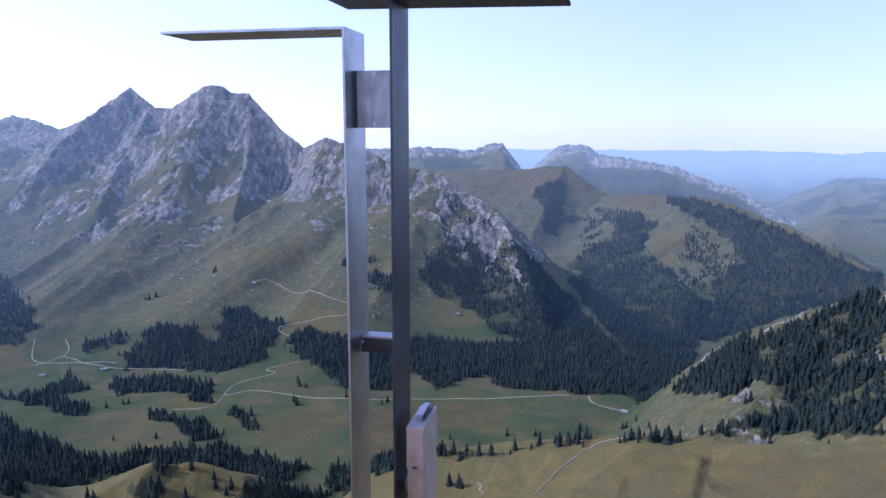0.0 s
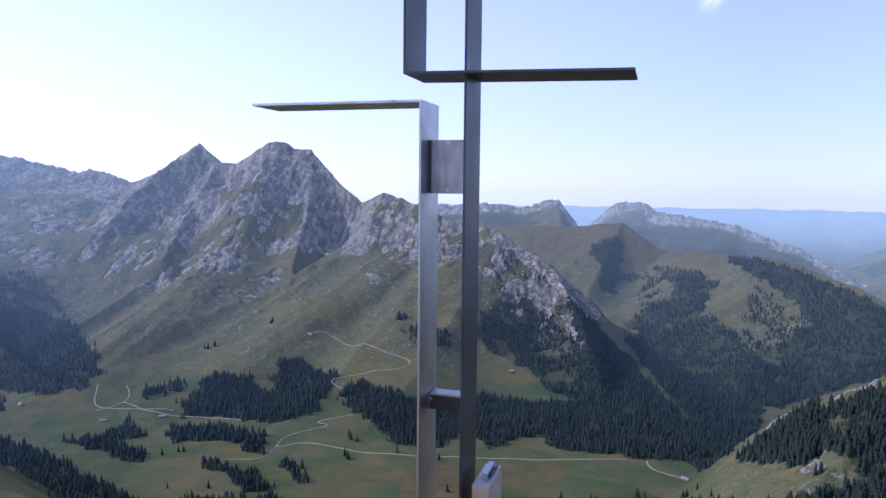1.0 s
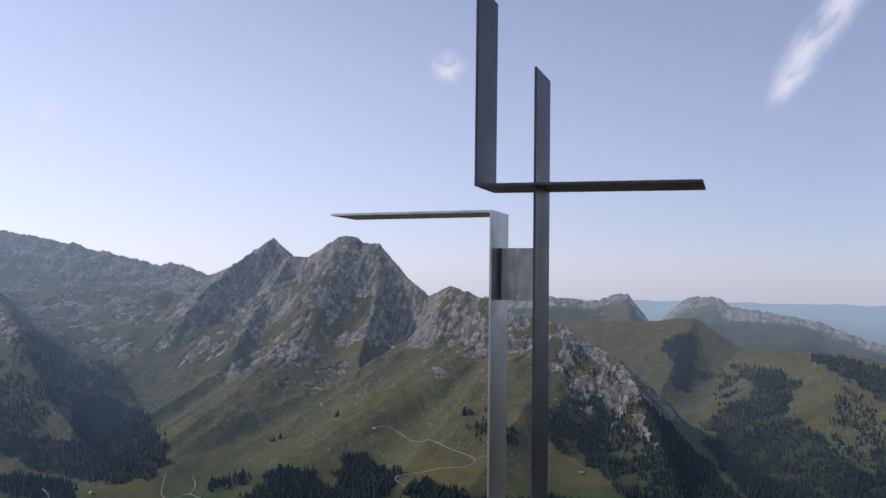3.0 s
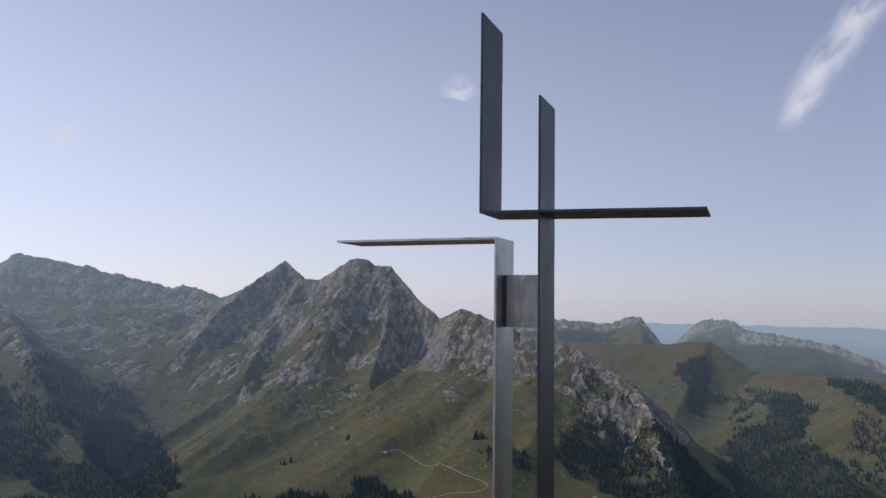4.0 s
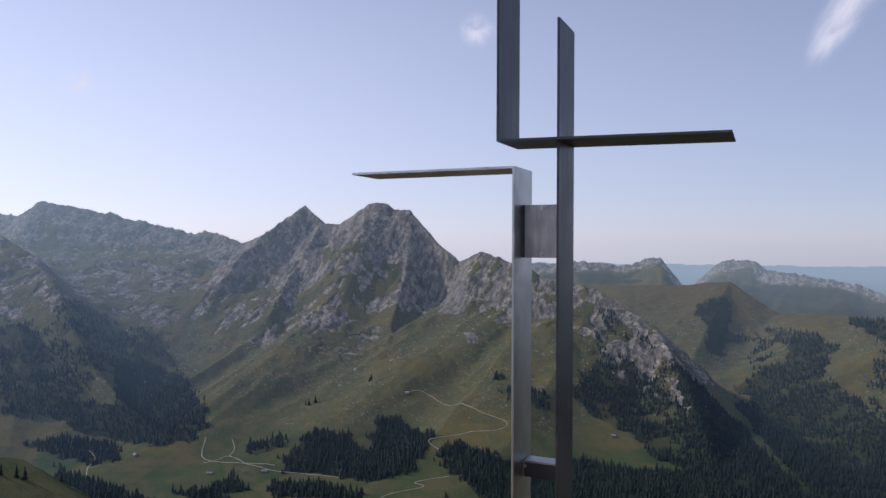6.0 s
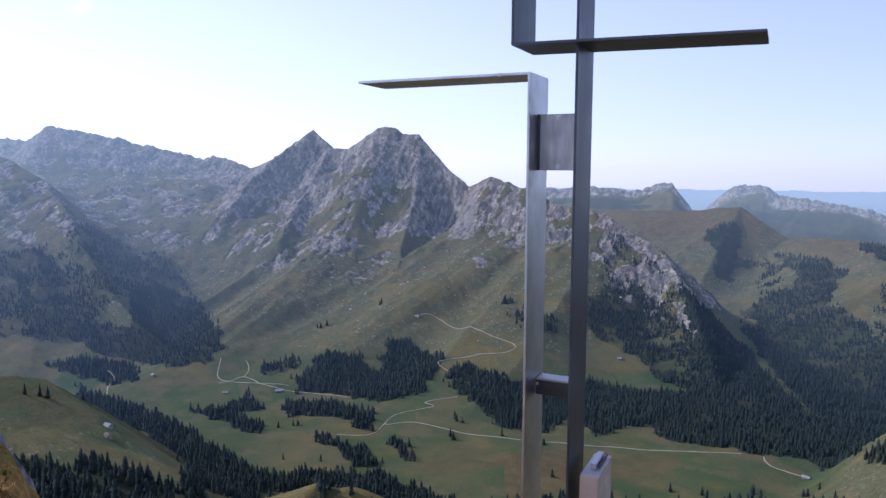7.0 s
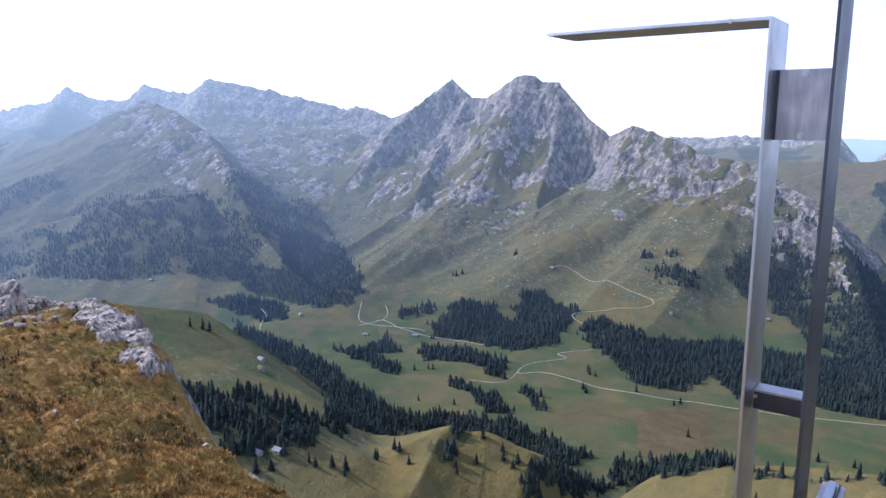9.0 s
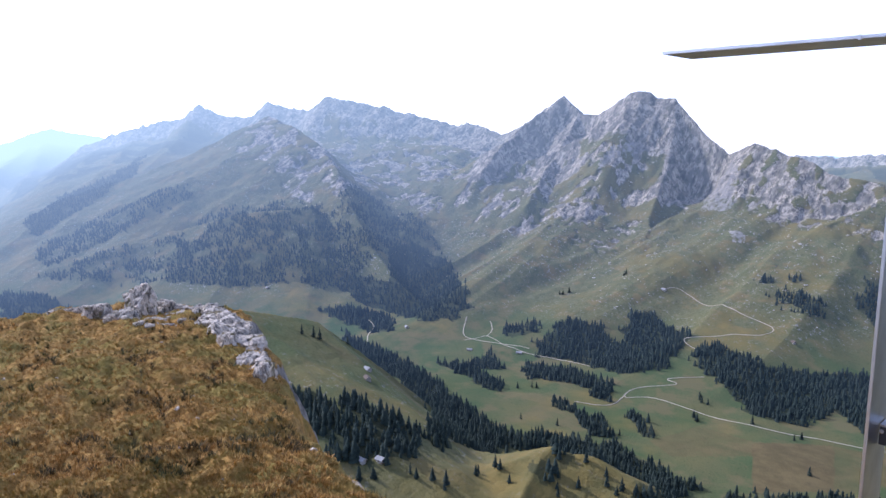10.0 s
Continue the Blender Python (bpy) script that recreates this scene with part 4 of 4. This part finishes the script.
# ---- boulders and slabs strewn over the slopes below the cliffs ----
def boulders(count, seed):
    """Angular limestone blocks, joined: each a squashed, dented eight-sided block."""
    chance = np.random.RandomState(seed)
    x, y = chance.uniform(-2300, -150, count), chance.uniform(1450, 2500, count)
    z, rock = height(x, y)
    strewn = 0.3 + 0.7 * smooth(-0.2, 0.45, fbm(x, y, 120, 4, 57))
    keep = (z > -450 + 40 * fbm(x, y, 200, 2, 58)) & (rock < 0.75) & (chance.uniform(size=count) < strewn * smooth(-460, -300, z))
    x, y, z = x[keep], y[keep], z[keep]
    size = 0.7 + 2.6 * chance.beta(1, 4, len(x)) + 2.2 * (chance.uniform(size=len(x)) < 0.06)
    form = np.array([(1, 0, 0), (0, 1, 0), (-1, 0, 0), (0, -1, 0), (0, 0, 1), (0, 0, -1)], float)
    faces = np.array([(0, 1, 4), (1, 2, 4), (2, 3, 4), (3, 0, 4), (1, 0, 5), (2, 1, 5), (3, 2, 5), (0, 3, 5)])
    co = form[None] * size[:, None, None] * chance.uniform(0.5, 1.5, (len(x), 6, 1)) * np.array([1.4, 1.1, 0.8])
    co = co + chance.uniform(-0.3, 0.3, co.shape) * size[:, None, None] + np.stack([x, y, z + 0.2 * size], -1)[:, None]
    mesh = bpy.data.meshes.new("boulders")
    mesh.from_pydata(co.reshape(-1, 3), [], (faces[None] + 6 * np.arange(len(x))[:, None, None]).reshape(-1, 3))
    mesh.materials.append(FAR_STONE)
    return tagged(new("boulders", mesh), "pale limestone boulders strewn over the grassy slopes", "boulders", kind="stuff")


boulders(9000, 77)


# ---- tracks across the meadows ----
def track(line, width, material, label):
    pts = []
    ends = [line[0], *line, line[-1]]
    for p0, p1, p2, p3 in zip(ends, ends[1:], ends[2:], ends[3:]):
        steps = max(2, int(math.dist(p1, p2) / 7))
        for n in range(steps):
            u = n / steps
            pts.append([0.5 * (2 * b + (c - a) * u + (2 * a - 5 * b + 4 * c - d) * u * u + (3 * b - a - 3 * c + d) * u**3)
                        for a, b, c, d in zip(p0, p1, p2, p3)])
    pts = np.array(pts + [line[-1]], float)
    along = np.gradient(pts, axis=0)
    along /= np.linalg.norm(along, axis=1)[:, None] + 1e-9
    across = np.stack([-along[:, 1], along[:, 0]], 1)
    wide = width * (1 + 0.25 * fbm(pts[:, 0], pts[:, 1], 25, 2, 7))[:, None]
    bm, rows = bmesh.new(), []
    for side in (-0.5, -0.2, 0.2, 0.5):
        q = pts + across * wide * side
        z, _ = height(q[:, 0], q[:, 1])
        lift = 0.9 if abs(side) < 0.3 else 0.35
        rows.append([bm.verts.new((px, py, pz + lift)) for (px, py), pz in zip(q, z)])
    for low, high in zip(rows, rows[1:]):
        for n in range(len(pts) - 1):
            bm.faces.new((low[n], high[n], high[n + 1], low[n + 1]))
    ob = part("road", bm, material)
    return tagged(ob, label, "road", kind="structure")


for n, line in enumerate(TRACKS):
    footpath = n == len(TRACKS) - 1
    track(line, 1.5 if footpath else 2.3, GRAVEL, "pale trodden footpath over a dry hill" if footpath else "pale gravel track winding through alpine pastures")


# ---- woods: spruces, each a stack of ragged skirts, joined wood by wood ----
def spruce_shapes(count, sides, skirts, seed):
    """Unit spruces (height 1): vertices and triangles of each."""
    chance, made = random.Random(seed), []
    for _ in range(count):
        verts, faces = [], []
        for k in range(skirts):
            low, top = 0.08 + 0.86 * k / skirts, min(1.0, 0.08 + 0.86 * (k + 1.7) / skirts)
            wide = 0.25 * (1 - 0.82 * k / skirts)
            base = len(verts)
            verts.append((chance.uniform(-0.01, 0.01), chance.uniform(-0.01, 0.01), top))
            start = chance.uniform(0, 6)
            for n in range(sides):
                a, w = start + 2 * math.pi * n / sides, wide * chance.uniform(0.65, 1.25)
                verts.append((w * math.cos(a), w * math.sin(a), low + chance.uniform(-0.05, 0.03)))
            faces += [(base, base + 1 + n, base + 1 + (n + 1) % sides) for n in range(sides)]
        made.append((np.array(verts), np.array(faces)))
    return made


def wood(share, ring, shapes, seed):
    """One wood, its trees drawn on a loose grid inside its ring."""
    chance = np.random.RandomState(seed)
    xs, ys = zip(*ring)
    far = math.hypot(sum(xs) / len(xs), sum(ys) / len(ys))
    step = 6.7 if far < 1500 else 7.7 if far < 2000 else 8.8
    gx, gy = np.meshgrid(np.arange(min(xs) - 15, max(xs) + 15, step), np.arange(min(ys) - 15, max(ys) + 15, step))
    x, y = gx.ravel() + chance.uniform(-0.5, 0.5, gx.size) * step, gy.ravel() + chance.uniform(-0.5, 0.5, gx.size) * step
    ragged = chance.normal(0, 5, (2, x.size)) * (chance.uniform(size=x.size) < 0.35)
    bent_x, bent_y = x + 14 * fbm(x, y, 40, 3, 91) + ragged[0], y + 14 * fbm(x, y, 40, 3, 92) + ragged[1]
    gaps = fbm(x, y, 38, 3, 96)
    keep = inside(bent_x, bent_y, ring) & (chance.uniform(size=x.size) < 0.97 - 0.45 * smooth(0.1, 0.6, gaps))
    if share < 1:
        keep &= fbm(x, y, 70, 4, 95) + chance.uniform(-0.25, 0.25, x.size) < (share - 0.5) * 1.6
    for line in TRACKS:
        for p, q in zip(line, line[1:]):
            u = np.array(q, float) - p
            k = np.clip(((x - p[0]) * u[0] + (y - p[1]) * u[1]) / (u @ u), 0, 1)
            keep &= np.hypot(x - p[0] - k * u[0], y - p[1] - k * u[1]) > 6
    x, y = x[keep], y[keep]
    z, _ = height(x, y)
    tall = (7 + 14 * chance.beta(1.6, 1.9, x.size) + 3 * fbm(x, y, 60, 2, 98)) * (1.0 if far < 2000 else 0.85)
    co, tri, base = [], [], 0
    kinds = chance.randint(len(shapes), size=x.size)
    for k, (verts, faces) in enumerate(shapes):
        mine = np.nonzero(kinds == k)[0]
        if len(mine):
            turn = chance.uniform(0, 6.3, len(mine))
            c, s = np.cos(turn)[:, None], np.sin(turn)[:, None]
            girth = (tall[mine] * chance.uniform(0.85, 1.25, len(mine)))[:, None]
            vx = (verts[:, 0] * c - verts[:, 1] * s) * girth + x[mine][:, None]
            vy = (verts[:, 0] * s + verts[:, 1] * c) * girth + y[mine][:, None]
            vz = verts[:, 2] * tall[mine][:, None] + z[mine][:, None] - 0.8
            co.append(np.stack([vx, vy, vz], -1).reshape(-1, 3))
            tri.append((faces[None] + (np.arange(len(mine)) * len(verts))[:, None, None] + base).reshape(-1, 3))
            base += len(mine) * len(verts)
    mesh = bpy.data.meshes.new("forest")
    if co:
        co, tri = np.concatenate(co), np.concatenate(tri)
        mesh.vertices.add(len(co))
        mesh.vertices.foreach_set("co", co.astype(np.float32).ravel())
        mesh.loops.add(tri.size)
        mesh.loops.foreach_set("vertex_index", tri.astype(np.int32).ravel())
        mesh.polygons.add(len(tri))
        mesh.polygons.foreach_set("loop_start", np.arange(0, tri.size, 3, dtype=np.int32))
        mesh.update(calc_edges=True)
    # woods past 1150 m take the haze painted in as emission
    mesh.materials.append(SPRUCE if far < 1150 else HAZE_PAINTED_SPRUCE)
    tagged(new("forest", mesh), "dark green spruce forest on a mountain slope" if share == 1 else "open spruce wood with clearings on a slope", "forest", kind="stuff")
    return len(x)


SPRUCES = spruce_shapes(12, 6, 4, 5)
planted = sum(wood(share, ring, SPRUCES, 100 + n) for n, (share, ring) in enumerate(WOODS))
print("trees", planted)


# ---- single spruces standing in the meadows ----
def spruce(seed):
    chance = random.Random(seed)
    tree = tagged(new("conifer_tree"), "single dark green spruce standing in the pasture", "tree", "spruces in the meadows")
    bm = bmesh.new()
    bmesh.ops.create_cone(bm, cap_ends=True, segments=7, radius1=0.028, radius2=0.006, depth=0.9, matrix=Matrix.Translation((0, 0, 0.42)))
    part("trunk", bm, BARK, tree)
    bm = bmesh.new()
    for k in range(13):
        u = k / 13
        z, wide = 0.07 + 0.88 * u, 0.21 * (1 - u) ** 0.8 + 0.012
        for n in range(9):
            a, w = chance.uniform(0, 6.283), wide * chance.uniform(0.6, 1.2)
            droop, half = chance.uniform(0.02, 0.07), 0.42 * w + 0.008
            c, s = math.cos(a), math.sin(a)
            root = bm.verts.new((0, 0, z + 0.045))
            left = bm.verts.new((0.6 * w * c - half * s, 0.6 * w * s + half * c, z - droop * 0.5))
            right = bm.verts.new((0.6 * w * c + half * s, 0.6 * w * s - half * c, z - droop * 0.5))
            tip = bm.verts.new((w * c, w * s, z - droop))
            bm.faces.new((root, left, tip))
            bm.faces.new((root, tip, right))
    tip = bm.verts.new((0, 0, 1.0))
    for n in range(5):
        a, b = 6.283 * n / 5, 6.283 * (n + 1) / 5
        bm.faces.new((tip, bm.verts.new((0.02 * math.cos(a), 0.02 * math.sin(a), 0.9)), bm.verts.new((0.02 * math.cos(b), 0.02 * math.sin(b), 0.9))))
    part("crown", bm, SPRUCE, tree)
    return tree


def stand(tree, x, y, tall, chance):
    z, _ = height(np.array([float(x)]), np.array([float(y)]))
    tree.scale = (tall * chance.uniform(0.9, 1.3),) * 2 + (tall,)
    return pose(x, y, float(z[0]) - 0.5, 0, 0, chance.uniform(0, 360))


models = [spruce(200 + n) for n in range(4)]
chance = random.Random(9)
used = 0
for x, y in LONE_TREES:
    for n in range(chance.choice((1, 1, 2, 3))):
        px, py = x + n * chance.uniform(-9, 9), y + n * chance.uniform(-9, 9)
        model = models[used % 4]
        m = stand(model, px, py, chance.uniform(11, 19), chance)
        if used < 4:
            model.matrix_basis = m @ Matrix.Diagonal((*model.scale, 1))
        else:
            copy_thing(model, m)
        used += 1


# ---- alpine huts and barns ----
def hut(x, y, turn, long, wide, tall, roof_material, label):
    z, _ = height(np.array([float(x)]), np.array([float(y)]))
    house = tagged(new("alpine_hut"), label, "hut", "huts in the pastures")
    bm = bmesh.new()
    box(bm, -long / 2, long / 2, -wide / 2, wide / 2, -2.5, tall)
    for end in (-1, 1):
        a, b, c = (bm.verts.new(p) for p in ((end * long / 2, -wide / 2, tall), (end * long / 2, wide / 2, tall), (end * long / 2, 0, tall + wide * 0.32)))
        bm.faces.new((a, b, c))
    wall = part("wall", bm, PLASTER, house)
    for side in (-1, 1):
        bm = bmesh.new()
        over, rise = 1.1, 0.64
        y0, y1 = 0.0, side * (wide / 2 + over)
        z0 = tall + wide * 0.32 + 0.1
        corners = [(-long / 2 - over, y0, z0), (long / 2 + over, y0, z0), (long / 2 + over, y1, z0 - rise * abs(y1)), (-long / 2 - over, y1, z0 - rise * abs(y1))]
        low = [bm.verts.new(c) for c in corners]
        high = [bm.verts.new((cx, cy, cz + 0.25)) for cx, cy, cz in corners]
        bm.faces.new(low), bm.faces.new(high)
        for n in range(4):
            bm.faces.new((low[n], low[(n + 1) % 4], high[(n + 1) % 4], high[n]))
        part("roof", bm, roof_material, house)
    slab("door", house, -long * 0.1, long * 0.1, -wide / 2 - 0.12, -wide / 2 - 0.004, 0, 2.3, DARK_WOOD, bevel=0.0)
    for k in (-0.33, 0.33):
        slab("window", house, long * k - 0.6, long * k + 0.6, -wide / 2 - 0.1, -wide / 2 - 0.004, 1.0, 2.1, DARK_WOOD, bevel=0.0)
    house.matrix_basis = pose(x, y, float(z[0]) + 0.3, 0, 0, turn)


chance = random.Random(21)
for n, (x, y) in enumerate(HUTS):
    if math.hypot(x, y) < 3400:
        pale = n % 3 != 1
        hut(x, y, chance.uniform(-40, 40), chance.uniform(8, 13), chance.uniform(5.5, 7.5), chance.uniform(2.2, 2.8), SHINGLE if pale else DARK_WOOD,
            "low alpine dairy hut with a pale grey roof" if pale else "low alpine hut with a dark weathered roof")


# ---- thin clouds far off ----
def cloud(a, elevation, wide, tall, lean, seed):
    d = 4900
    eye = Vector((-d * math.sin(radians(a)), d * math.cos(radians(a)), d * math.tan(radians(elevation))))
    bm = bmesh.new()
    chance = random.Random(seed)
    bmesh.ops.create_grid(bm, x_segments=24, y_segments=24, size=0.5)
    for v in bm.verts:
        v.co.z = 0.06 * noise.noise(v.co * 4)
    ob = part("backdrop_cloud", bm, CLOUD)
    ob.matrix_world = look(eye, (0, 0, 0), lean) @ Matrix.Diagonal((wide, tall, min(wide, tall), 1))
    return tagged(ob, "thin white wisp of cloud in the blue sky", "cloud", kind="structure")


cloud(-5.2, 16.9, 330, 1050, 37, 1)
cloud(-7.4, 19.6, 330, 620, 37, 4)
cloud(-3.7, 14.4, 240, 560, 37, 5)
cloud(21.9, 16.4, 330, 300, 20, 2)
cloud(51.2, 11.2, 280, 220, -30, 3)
